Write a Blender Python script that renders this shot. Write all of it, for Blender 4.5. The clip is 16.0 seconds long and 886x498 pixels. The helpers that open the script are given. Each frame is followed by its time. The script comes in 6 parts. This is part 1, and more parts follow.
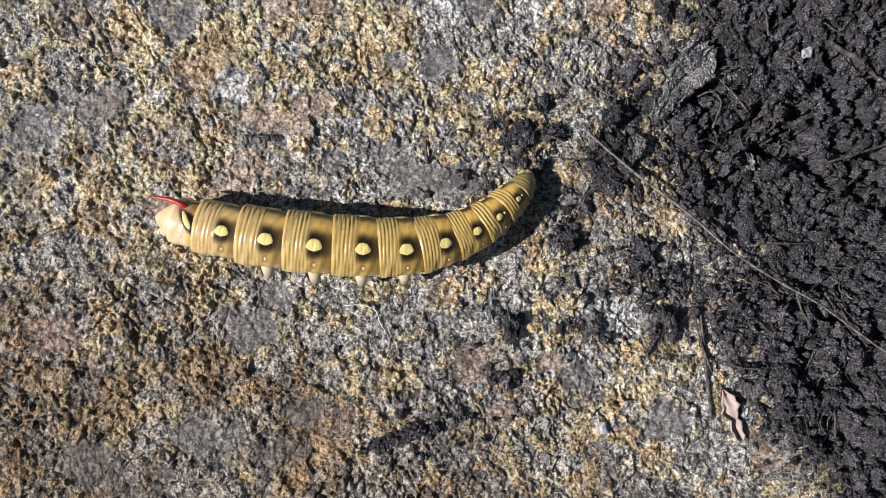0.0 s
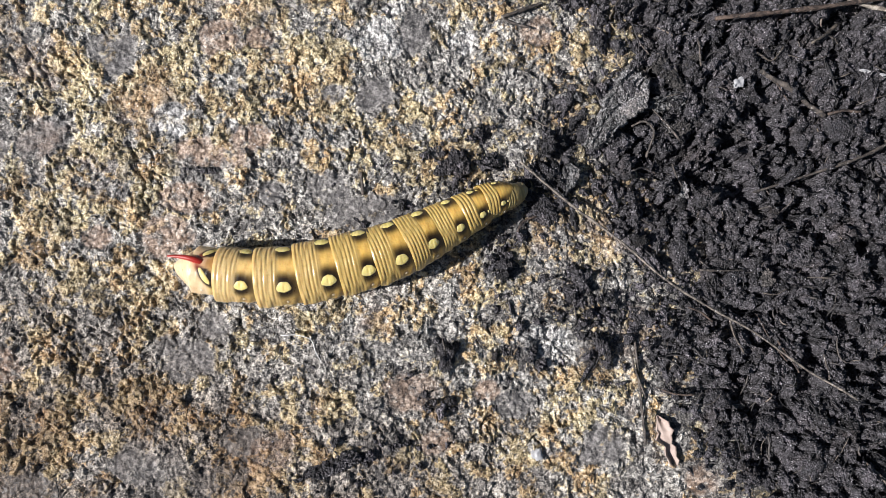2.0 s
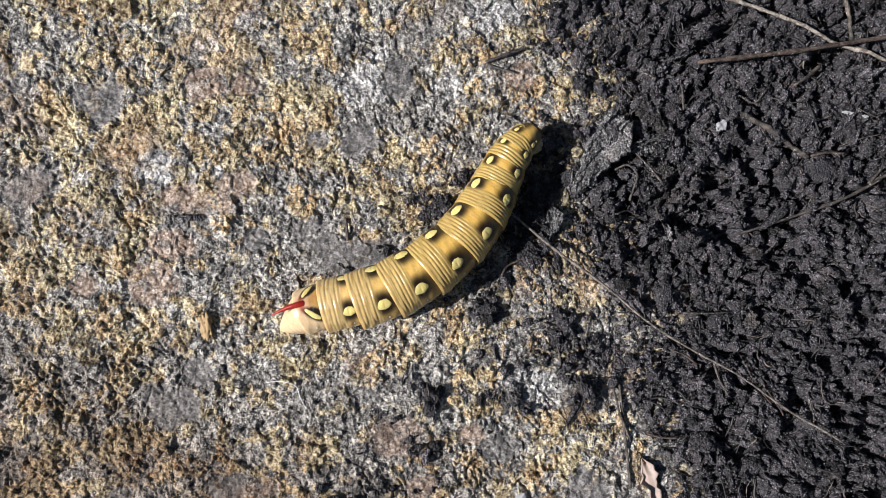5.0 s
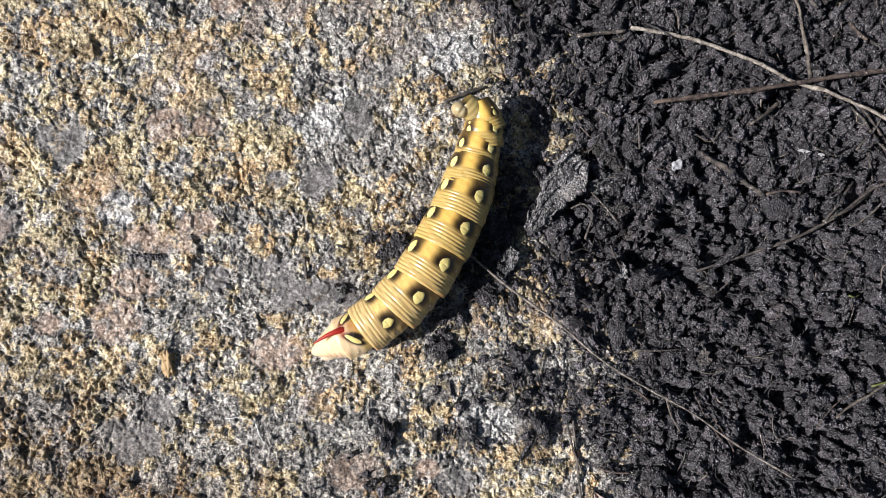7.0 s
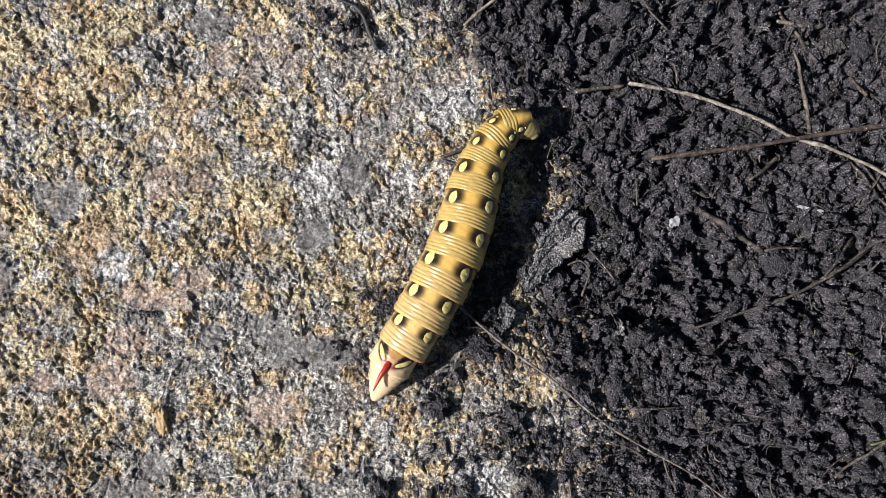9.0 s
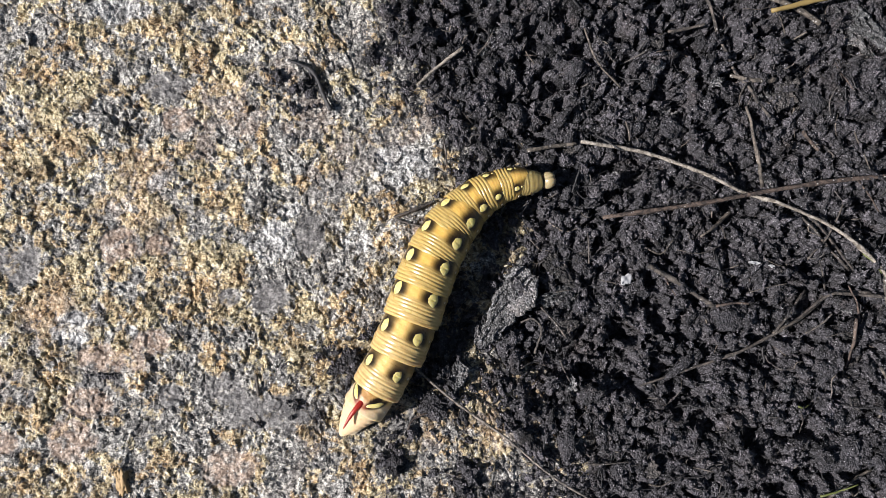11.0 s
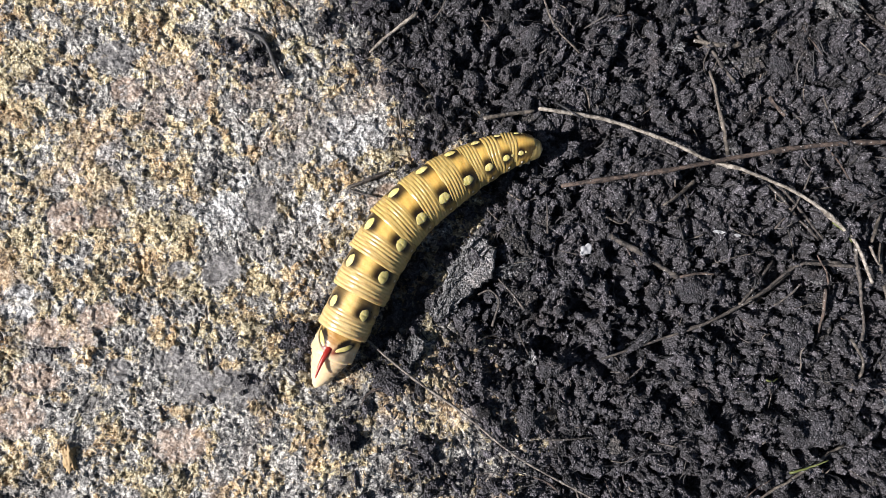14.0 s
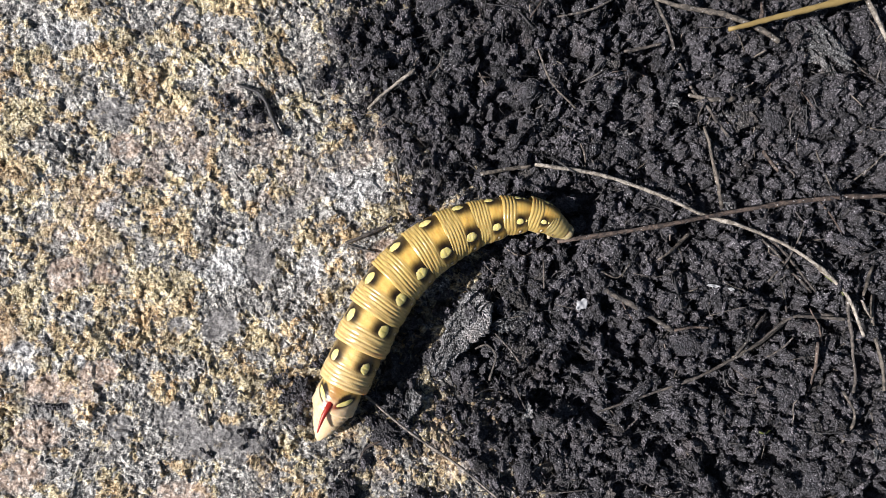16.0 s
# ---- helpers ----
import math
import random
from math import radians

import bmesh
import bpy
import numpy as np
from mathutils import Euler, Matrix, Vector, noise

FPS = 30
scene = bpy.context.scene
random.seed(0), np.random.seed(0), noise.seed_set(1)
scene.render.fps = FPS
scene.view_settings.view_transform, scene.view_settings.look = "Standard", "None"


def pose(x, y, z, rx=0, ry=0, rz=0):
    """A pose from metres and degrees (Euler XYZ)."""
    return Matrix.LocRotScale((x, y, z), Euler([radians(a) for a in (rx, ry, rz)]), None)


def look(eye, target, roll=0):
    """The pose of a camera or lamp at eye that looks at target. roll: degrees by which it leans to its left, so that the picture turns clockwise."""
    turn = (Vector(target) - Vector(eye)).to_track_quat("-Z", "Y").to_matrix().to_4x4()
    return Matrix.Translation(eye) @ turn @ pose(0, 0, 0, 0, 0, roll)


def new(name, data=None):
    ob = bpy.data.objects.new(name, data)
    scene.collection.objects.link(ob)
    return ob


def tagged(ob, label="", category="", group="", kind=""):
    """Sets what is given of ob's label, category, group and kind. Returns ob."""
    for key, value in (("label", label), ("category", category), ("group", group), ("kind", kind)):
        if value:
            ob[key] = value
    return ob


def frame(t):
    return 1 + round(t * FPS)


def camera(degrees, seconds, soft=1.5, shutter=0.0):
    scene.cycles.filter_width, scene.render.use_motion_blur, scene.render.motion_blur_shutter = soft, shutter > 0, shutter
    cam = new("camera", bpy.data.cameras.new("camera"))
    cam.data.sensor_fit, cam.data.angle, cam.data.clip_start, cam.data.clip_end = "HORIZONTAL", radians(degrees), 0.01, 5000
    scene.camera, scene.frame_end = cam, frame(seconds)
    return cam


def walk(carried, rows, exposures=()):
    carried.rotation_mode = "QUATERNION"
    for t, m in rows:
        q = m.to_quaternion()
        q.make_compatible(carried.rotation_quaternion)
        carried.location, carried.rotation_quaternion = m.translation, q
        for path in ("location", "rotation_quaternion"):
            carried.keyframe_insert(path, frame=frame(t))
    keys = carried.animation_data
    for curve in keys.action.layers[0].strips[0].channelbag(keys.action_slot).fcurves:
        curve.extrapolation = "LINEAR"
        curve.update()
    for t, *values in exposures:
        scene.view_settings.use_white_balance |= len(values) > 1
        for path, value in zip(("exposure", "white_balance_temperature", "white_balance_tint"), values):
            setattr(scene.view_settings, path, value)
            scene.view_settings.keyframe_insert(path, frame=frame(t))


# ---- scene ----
cam = camera(62, 16.0, soft=0.65)
PATH = [
    (0, -0.01441, -0.00953, 0.14204, 3.86, -5.69, -0.09),
    (0.5, -0.01586, -0.00812, 0.14053, 3.77, -5.77, 0.05),
    (1, -0.01231, -0.0073, 0.14193, 3.48, -5.66, -0.2),
    (1.5, -0.00536, -0.00643, 0.14457, 4.15, -5.66, -0.44),
    (2, -0.00214, -0.00464, 0.14575, 4.17, -5.68, -0.41),
    (2.5, -0.00331, -0.00541, 0.14545, 4.08, -5.6, -0.43),
    (3, -0.00706, -0.00661, 0.14369, 3.89, -5.46, -0.03),
    (3.5, -0.01041, -0.00633, 0.14377, 3.82, -5.57, -0.24),
    (4, -0.0094, -0.00383, 0.14473, 4.04, -5.67, -0.34),
    (4.5, -0.00473, -0.00131, 0.14601, 4.32, -5.57, -0.45),
    (5, 0.00137, 0.00292, 0.14746, 4.68, -5.48, -0.65),
    (5.2, 0.0029, 0.006, 0.1485, 4.42, -5.6, -0.74),
    (7.5, 0.01251, 0.01538, 0.15209, 3.46, -4.81, -0.37),
    (8, 0.01314, 0.01877, 0.15244, 3.48, -4.79, -0.3),
    (8.5, 0.01298, 0.02163, 0.1524, 3.71, -4.71, -0.17),
    (9, 0.01318, 0.02461, 0.15218, 3.67, -4.55, -0.18),
    (9.5, 0.0169, 0.02569, 0.15235, 3.8, -4.45, -0.52),
    (9.7, 0.01905, 0.02825, 0.15291, 3.54, -4.38, -0.55),
    (11.8, 0.02946, 0.04099, 0.15619, 2.52, -4.09, -0.69),
    (12, 0.03188, 0.04061, 0.15615, 2.54, -3.92, -0.77),
    (12.5, 0.03263, 0.04135, 0.1553, 2.38, -3.86, -0.75),
    (13, 0.03149, 0.03831, 0.15352, 2.68, -3.76, -0.7),
    (13.5, 0.03249, 0.03609, 0.15214, 2.71, -3.74, -0.81),
    (14, 0.03491, 0.03299, 0.15237, 2.88, -3.46, -0.92),
    (14.5, 0.0321, 0.03488, 0.15274, 2.8, -3.75, -1.07),
    (15, 0.034, 0.03573, 0.15364, 2.83, -3.79, -1.14),
    (15.5, 0.03531, 0.04003, 0.15381, 2.62, -3.81, -1.06),
    (16, 0.03445, 0.04503, 0.15443, 2.59, -3.85, -0.99),
]

walk(cam, [(t, pose(*p)) for t, *p in PATH],
     exposures=[(0, 0.41), (1, 0.30), (1.5, 0.38), (2, 0.58), (3.5, 0.66), (4, 0.43), (5, 0.43), (7.5, 0.68), (8.5, 0.63), (9.5, 0.53), (12, 0.73), (13, 0.78), (16, 0.76)])

# ---------------------------------------------------------------- light
SUN_FROM = Vector((-0.76, -0.17, 0.59)).normalized()   # towards the sun
world = bpy.data.worlds.new("sky")
scene.world = world
world.use_nodes = True
wn = world.node_tree.nodes
sky = wn.new("ShaderNodeTexSky")
sky.sky_type, sky.sun_disc = "NISHITA", False
sky.sun_elevation = math.asin(SUN_FROM.z)
sky.sun_rotation = math.atan2(SUN_FROM.x, SUN_FROM.y)
wn["Background"].inputs["Strength"].default_value = 0.034
world.node_tree.links.new(sky.outputs["Color"], wn["Background"].inputs["Color"])

sun_lamp = bpy.data.lights.new("sun", "SUN")
sun_lamp.energy, sun_lamp.angle, sun_lamp.color = 5.0, radians(0.55), (1.0, 0.965, 0.965)
sun = new("sun", sun_lamp)
sun.matrix_world = look(SUN_FROM * 5, (0, 0, 0))


# ---------------------------------------------------------------- materials
class Nodes:
    """Short hand for building one node material."""

    def __init__(self, name):
        self.mat = bpy.data.materials.new(name)
        self.mat.use_nodes = True
        self.tree = self.mat.node_tree
        self.bsdf = self.tree.nodes["Principled BSDF"]
        self.coord = self.tree.nodes.new("ShaderNodeTexCoord")

    def node(self, kind, values=(), **settings):
        n = self.tree.nodes.new(kind)
        if "data_type" in settings:
            n.data_type = settings["data_type"]
        if "operation" in settings:
            n.operation = settings["operation"]
        if "feature" in settings:
            n.feature = settings["feature"]
        if "attribute_name" in settings:
            n.attribute_name = settings["attribute_name"]
        if "blend_type" in settings:
            n.blend_type = settings["blend_type"]
        for slot, value in dict(values).items():
            if isinstance(value, bpy.types.NodeSocket):
                self.tree.links.new(value, n.inputs[slot])
            else:
                n.inputs[slot].default_value = value
        return n

    def noise(self, scale, detail=4, rough=0.6, distortion=0.0, vector=None):
        n = self.node("ShaderNodeTexNoise", {"Scale": scale, "Detail": detail, "Roughness": rough, "Distortion": distortion})
        self.tree.links.new(vector or self.coord.outputs["Object"], n.inputs["Vector"])
        return n

    def cells(self, scale, feature="F1", vector=None):
        n = self.node("ShaderNodeTexVoronoi", {"Scale": scale}, feature=feature)
        self.tree.links.new(vector or self.coord.outputs["Object"], n.inputs["Vector"])
        return n

    def ramp(self, fac, stops):
        n = self.tree.nodes.new("ShaderNodeValToRGB")
        el = n.color_ramp.elements
        while len(el) < len(stops):
            el.new(0.5)
        for e, (at, colour) in zip(el, stops):
            e.position = at
            e.color = (*colour, 1) if len(colour) == 3 else colour
        self.tree.links.new(fac, n.inputs["Fac"])
        return n.outputs["Color"]

    def mix(self, fac, a, b, blend="MIX"):
        n = self.tree.nodes.new("ShaderNodeMix")
        n.data_type, n.blend_type = "RGBA", blend
        for slot, value in ((0, fac), (6, a), (7, b)):
            if isinstance(value, bpy.types.NodeSocket):
                self.tree.links.new(value, n.inputs[slot])
            else:
                n.inputs[slot].default_value = value if slot == 0 else (*value, 1)
        return n.outputs[2]

    def math(self, op, a, b=0.0):
        n = self.tree.nodes.new("ShaderNodeMath")
        n.operation = op
        for slot, value in ((0, a), (1, b)):
            if isinstance(value, bpy.types.NodeSocket):
                self.tree.links.new(value, n.inputs[slot])
            else:
                n.inputs[slot].default_value = value
        return n.outputs[0]

    def bump(self, height, distance, strength=1.0, normal=None):
        n = self.node("ShaderNodeBump", {"Strength": strength, "Distance": distance, "Height": height})
        if normal is not None:
            self.tree.links.new(normal, n.inputs["Normal"])
        return n.outputs["Normal"]

    def finish(self, colour, roughness=0.5, normal=None, specular=0.5):
        for slot, value in (("Base Color", colour), ("Roughness", roughness), ("Specular IOR Level", specular)):
            if isinstance(value, bpy.types.NodeSocket):
                self.tree.links.new(value, self.bsdf.inputs[slot])
            else:
                self.bsdf.inputs[slot].default_value = (*value, 1) if slot == "Base Color" else value
        if normal is not None:
            self.tree.links.new(normal, self.bsdf.inputs["Normal"])
        return self.mat


def rock_material():
    k = Nodes("rough_granite")
    tone = k.node("ShaderNodeAttribute", attribute_name="tone").outputs["Color"]
    split = k.node("ShaderNodeSeparateColor", {"Color": tone})
    crust = k.node("ShaderNodeAttribute", attribute_name="crust").outputs["Fac"]
    fine = k.noise(3000, 1, 0.5, 0.3).outputs["Fac"]
    mid = k.noise(1250, 2, 0.5, 0.8).outputs["Fac"]
    broad = k.noise(420, 3, 0.6).outputs["Fac"]
    warp = k.node("ShaderNodeVectorMath", {0: k.noise(1500, 2, 0.5).outputs["Color"], 1: (0.0007, 0.0007, 0.0007)}, operation="MULTIPLY").outputs[0]
    warp = k.node("ShaderNodeVectorMath", {0: k.coord.outputs["Object"], 1: warp}, operation="ADD").outputs[0]
    crystal = k.node("ShaderNodeSeparateColor", {"Color": k.cells(1050, vector=warp).outputs["Color"]}).outputs[0]
    grain = k.cells(2300, vector=warp)
    grit = k.node("ShaderNodeSeparateColor", {"Color": grain.outputs["Color"]})
    mixed = k.math("ADD", k.math("MULTIPLY", mid, 1.5), k.math("MULTIPLY", fine, 0.9))
    mixed = k.math("ADD", mixed, k.math("ADD", k.math("MULTIPLY", broad, 0.9), k.math("ADD", k.math("MULTIPLY", grit.outputs[0], 0.45), k.math("MULTIPLY", crystal, 0.42))))
    mixed = k.math("SUBTRACT", mixed, 1.62)
    grey = k.ramp(mixed, [(0.05, (0.045, 0.044, 0.045)), (0.3, (0.155, 0.147, 0.138)), (0.5, (0.3, 0.287, 0.266)), (0.7, (0.5, 0.48, 0.445)), (0.95, (0.8, 0.775, 0.715))])
    tan = k.ramp(mixed, [(0.04, (0.1, 0.077, 0.04)), (0.3, (0.33, 0.26, 0.135)), (0.55, (0.57, 0.475, 0.275)), (0.88, (0.86, 0.77, 0.54))])
    rust = k.ramp(mixed, [(0.04, (0.1, 0.055, 0.024)), (0.34, (0.36, 0.21, 0.09)), (0.6, (0.6, 0.41, 0.2)), (0.9, (0.84, 0.67, 0.43))])
    redder = k.ramp(k.noise(95, 4, 0.65).outputs["Fac"], [(0.44, (0, 0, 0)), (0.6, (1, 1, 1))])
    warm = k.mix(k.math("MULTIPLY", redder, 0.85), tan, rust)
    where = k.ramp(k.math("ADD", crust, k.math("MULTIPLY", k.math("SUBTRACT", mid, 0.5), 1.6)), [(0.25, (0, 0, 0)), (0.62, (1, 1, 1))])
    colour = k.mix(k.math("MULTIPLY", where, 0.9), grey, warm)
    blotch = k.ramp(k.noise(150, 4, 0.65).outputs["Fac"], [(0.36, (0.5, 0.49, 0.49)), (0.5, (0.87, 0.87, 0.87)), (0.66, (1.15, 1.13, 1.09))])
    colour = k.mix(1.0, colour, blotch, "MULTIPLY")
    ragged = k.ramp(k.noise(420, 4, 0.7).outputs["Fac"], [(0.36, (0.1, 0.1, 0.1)), (0.53, (1, 1, 1))])
    slab = k.ramp(mixed, [(0.0, (0.055, 0.052, 0.052)), (0.5, (0.115, 0.108, 0.105)), (1.0, (0.27, 0.255, 0.245))])
    colour = k.mix(k.math("MULTIPLY", k.math("MULTIPLY", split.outputs[0], ragged), 0.95), colour, slab)
    brown = k.ramp(mixed, [(0.0, (0.11, 0.068, 0.045)), (0.5, (0.27, 0.175, 0.115)), (1.0, (0.56, 0.41, 0.3))])
    colour = k.mix(k.math("MULTIPLY", k.math("MULTIPLY", split.outputs[1], ragged), 0.72), colour, brown)
    quartz = k.ramp(mixed, [(0.15, (0.16, 0.16, 0.165)), (0.45, (0.46, 0.455, 0.45)), (0.8, (0.88, 0.87, 0.85))])
    colour = k.mix(k.math("MULTIPLY", k.math("MULTIPLY", split.outputs[2], ragged), 0.55), colour, quartz)
    dot = k.ramp(grain.outputs["Distance"], [(0.2, (1, 1, 1)), (0.42, (0, 0, 0))])
    # sparkle of the grains, painted as near-white dots in the base colour
    glint = k.math("MULTIPLY", k.ramp(grit.outputs[2], [(0.93, (0, 0, 0)), (0.95, (1, 1, 1))]), dot)
    colour = k.mix(k.math("MULTIPLY", k.math("MULTIPLY", glint, 0.8), k.math("SUBTRACT", 1.0, split.outputs[0])), colour, (0.93, 0.91, 0.87))
    mica = k.math("MULTIPLY", k.ramp(grit.outputs[1], [(0.1, (1, 1, 1)), (0.13, (0, 0, 0))]), dot)
    colour = k.mix(k.math("MULTIPLY", mica, 0.8), colour, (0.02, 0.02, 0.021))
    weathered = k.node("ShaderNodeAttribute", attribute_name="weathered").outputs["Fac"]
    colour = k.mix(k.math("MULTIPLY", weathered, 0.95), colour, k.mix(1.0, colour, (0.55, 0.46, 0.39), "MULTIPLY"))
    soot = k.node("ShaderNodeAttribute", attribute_name="soot").outputs["Fac"]
    sooty = k.ramp(k.math("ADD", soot, k.math("MULTIPLY", k.math("SUBTRACT", k.noise(420, 5, 0.75).outputs["Fac"], 0.5), 1.5)), [(0.3, (0, 0, 0)), (0.8, (1, 1, 1))])
    colour = k.mix(k.math("MULTIPLY", sooty, 0.85), colour, k.mix(mid, (0.012, 0.012, 0.013), (0.07, 0.068, 0.07)))
    height = k.math("ADD", k.math("MULTIPLY", fine, 0.5), k.math("ADD", k.math("MULTIPLY", mid, 1.5), k.math("ADD", k.math("MULTIPLY", grit.outputs[0], 0.3), k.math("MULTIPLY", crystal, 0.3))))
    even = k.math("SUBTRACT", 1.0, k.math("MULTIPLY", k.math("MAXIMUM", split.outputs[0], split.outputs[1]), 0.7))
    normal = k.bump(k.math("MULTIPLY", height, even), 0.00046, 1.0)
    rough = k.ramp(fine, [(0.38, (0.4, 0.4, 0.4)), (0.5, (0.75, 0.75, 0.75))])
    return k.finish(colour, rough, normal, 0.45)


def peat_material(name, dark=(0.01, 0.01, 0.011), light=(0.06, 0.058, 0.066), specular=0.45, brown=0.25):
    """Granular char: black crumbs dusted with ash, tiny glints, here and there unburnt brown."""
    k = Nodes(name)
    dusty = k.noise(210, 4, 0.65).outputs["Fac"]
    small = k.noise(1500, 4, 0.7).outputs["Fac"]
    rnd = k.node("ShaderNodeNewGeometry").outputs["Random Per Island"]
    fac = k.math("ADD", k.math("MULTIPLY", dusty, 0.45), k.math("ADD", k.math("MULTIPLY", small, 0.5), k.math("MULTIPLY", rnd, 0.16)))
    colour = k.ramp(fac, [(0.42, dark), (0.57, light), (0.74, (light[0] * 2.6, light[1] * 2.5, light[2] * 2.5))])
    earthy = k.ramp(k.noise(130, 4, 0.7).outputs["Fac"], [(0.54, (0, 0, 0)), (0.7, (1, 1, 1))])
    colour = k.mix(k.math("MULTIPLY", earthy, brown), colour, k.mix(small, tuple(v * c for v, c in zip(light, (0.7, 0.5, 0.36))), tuple(v * c for v, c in zip(light, (2.4, 1.8, 1.3)))))
    grain = k.cells(2700)
    pick = k.node("ShaderNodeSeparateColor", {"Color": grain.outputs["Color"]}).outputs[0]
    dot = k.ramp(grain.outputs["Distance"], [(0.2, (1, 1, 1)), (0.45, (0, 0, 0))])
    # glints are pale dots mixed into the colour, not reflections
    glint = k.math("MULTIPLY", k.ramp(pick, [(0.955, (0, 0, 0)), (0.965, (1, 1, 1))]), dot)
    colour = k.mix(1.0, colour, k.ramp(pick, [(0.0, (0.45, 0.45, 0.45)), (0.5, (0.9, 0.9, 0.9)), (1.0, (1.6, 1.6, 1.6))]), "MULTIPLY")
    colour = k.mix(k.math("MULTIPLY", glint, 0.7), colour, (0.6, 0.6, 0.62))
    knobs = k.math("SUBTRACT", 1.0, grain.outputs["Distance"])
    height = k.math("ADD", k.math("MULTIPLY", knobs, 0.55), k.math("ADD", k.math("MULTIPLY", k.noise(1250, 2, 0.55).outputs["Fac"], 0.8), k.math("MULTIPLY", pick, 0.25)))
    normal = k.bump(height, 0.0012, 1.0)
    rough = k.ramp(k.noise(1600, 2, 0.5).outputs["Fac"], [(0.36, (0.36, 0.36, 0.36)), (0.48, (0.85, 0.85, 0.85))])
    return k.finish(colour, rough, normal, specular)


def fibre_material(name):
    """Dead rootlets: charred black to grey-brown, one by one."""
    k = Nodes(name)
    rnd = k.node("ShaderNodeNewGeometry").outputs["Random Per Island"]
    small = k.noise(1100, 4, 0.7).outputs["Fac"]
    colour = k.ramp(rnd, [(0.0, (0.01, 0.01, 0.011)), (0.6, (0.032, 0.03, 0.031)), (0.88, (0.075, 0.066, 0.06)), (1.0, (0.17, 0.14, 0.115))])
    colour = k.mix(1.0, colour, k.ramp(small, [(0.35, (0.45, 0.45, 0.45)), (0.62, (1.5, 1.5, 1.5))]), "MULTIPLY")
    return k.finish(colour, 0.6, k.bump(small, 0.0003, 0.8), 0.5)


def stalk_material(name, a, b, scale=1.0, rough=0.7):
    k = Nodes(name)
    fac = k.noise(850 * scale, 4, 0.72, 0.6).outputs["Fac"]
    patch = k.noise(240, 4, 0.6).outputs["Fac"]
    colour = k.mix(k.ramp(fac, [(0.4, (0, 0, 0)), (0.6, (1, 1, 1))]), a, b)
    colour = k.mix(k.ramp(patch, [(0.5, (0, 0, 0)), (0.75, (0.6, 0.6, 0.6))]), colour, tuple(v * 0.35 for v in a))
    dust = k.cells(1900)
    pick = k.node("ShaderNodeSeparateColor", {"Color": dust.outputs["Color"]}).outputs[0]
    dot = k.math("MULTIPLY", k.ramp(pick, [(0.9, (0, 0, 0)), (0.93, (1, 1, 1))]), k.ramp(dust.outputs["Distance"], [(0.22, (1, 1, 1)), (0.45, (0, 0, 0))]))
    colour = k.mix(k.math("MULTIPLY", dot, 0.7), colour, (0.5, 0.48, 0.46))
    return k.finish(colour, rough, k.bump(fac, 0.0005, 0.9), 0.5)


def skin_material(name, rough=0.29, sheen=0.55):
    """Caterpillar skin: its pattern is a colour attribute, broken up by fine mottling."""
    k = Nodes(name)
    col = k.node("ShaderNodeAttribute", attribute_name="pattern").outputs["Color"]
    mottle = k.noise(900, 5, 0.65).outputs["Fac"]
    blotch = k.noise(260, 3, 0.5).outputs["Fac"]
    shade = k.ramp(k.math("ADD", k.math("MULTIPLY", mottle, 0.5), k.math("MULTIPLY", blotch, 0.5)), [(0.3, (0.72, 0.68, 0.6)), (0.7, (1.0, 1.0, 1.0))])
    colour = k.mix(1.0, col, shade, "MULTIPLY")
    normal = k.bump(k.noise(2600, 3, 0.5).outputs["Fac"], 0.00006, 0.6)
    k.bsdf.inputs["Subsurface Weight"].default_value = 0.22
    k.bsdf.inputs["Subsurface Radius"].default_value = (0.0016, 0.001, 0.0005)
    k.bsdf.inputs["Subsurface Scale"].default_value = 1.0
    return k.finish(colour, k.math("ADD", rough - 0.06, k.math("MULTIPLY", mottle, 0.12)), normal, sheen)


def plain_skin(name, a, b, rough=0.4, scale=900, soft=0.0):
    k = Nodes(name)
    fac = k.noise(scale, 4, 0.6).outputs["Fac"]
    if soft:
        k.bsdf.inputs["Subsurface Weight"].default_value = soft
        k.bsdf.inputs["Subsurface Radius"].default_value = (0.0015, 0.0013, 0.0006)
        k.bsdf.inputs["Subsurface Scale"].default_value = 1.0
    return k.finish(k.mix(fac, a, b), rough, k.bump(fac, 0.0001, 0.6), 0.5)


ROCK = rock_material()
PEAT = peat_material("charred_peat", (0.007, 0.007, 0.008), (0.055, 0.053, 0.058), 0.36)
CRUMB = peat_material("charred_crumbs", (0.009, 0.009, 0.01), (0.08, 0.076, 0.084), 0.38)
FIBRE = fibre_material("charred_fibre")
ASH = peat_material("ashy_char", (0.03, 0.03, 0.031), (0.16, 0.16, 0.162), 0.5)
CHARWOOD = peat_material("grey_charred_wood", (0.04, 0.04, 0.041), (0.24, 0.236, 0.238), 0.5)
BARK = stalk_material("brown_bark", (0.028, 0.02, 0.017), (0.13, 0.093, 0.073))
STRAW = stalk_material("dry_straw", (0.12, 0.1, 0.08), (0.4, 0.355, 0.3))
DULL = stalk_material("dull_stalk", (0.035, 0.03, 0.025), (0.17, 0.142, 0.115))
ROOT = stalk_material("dark_root", (0.025, 0.022, 0.02), (0.12, 0.1, 0.085))
GREYROOT = stalk_material("grey_root", (0.06, 0.052, 0.045), (0.25, 0.215, 0.18))
PALE = plain_skin("bleached_scrap", (0.2, 0.145, 0.12), (0.5, 0.4, 0.345), 0.6, 700)
OCHRE = plain_skin("ochre_scale", (0.2, 0.12, 0.05), (0.48, 0.34, 0.17), 0.7, 900)
HAIR = plain_skin("white_hair", (0.7, 0.7, 0.7), (0.9, 0.9, 0.9), 0.35, 900)
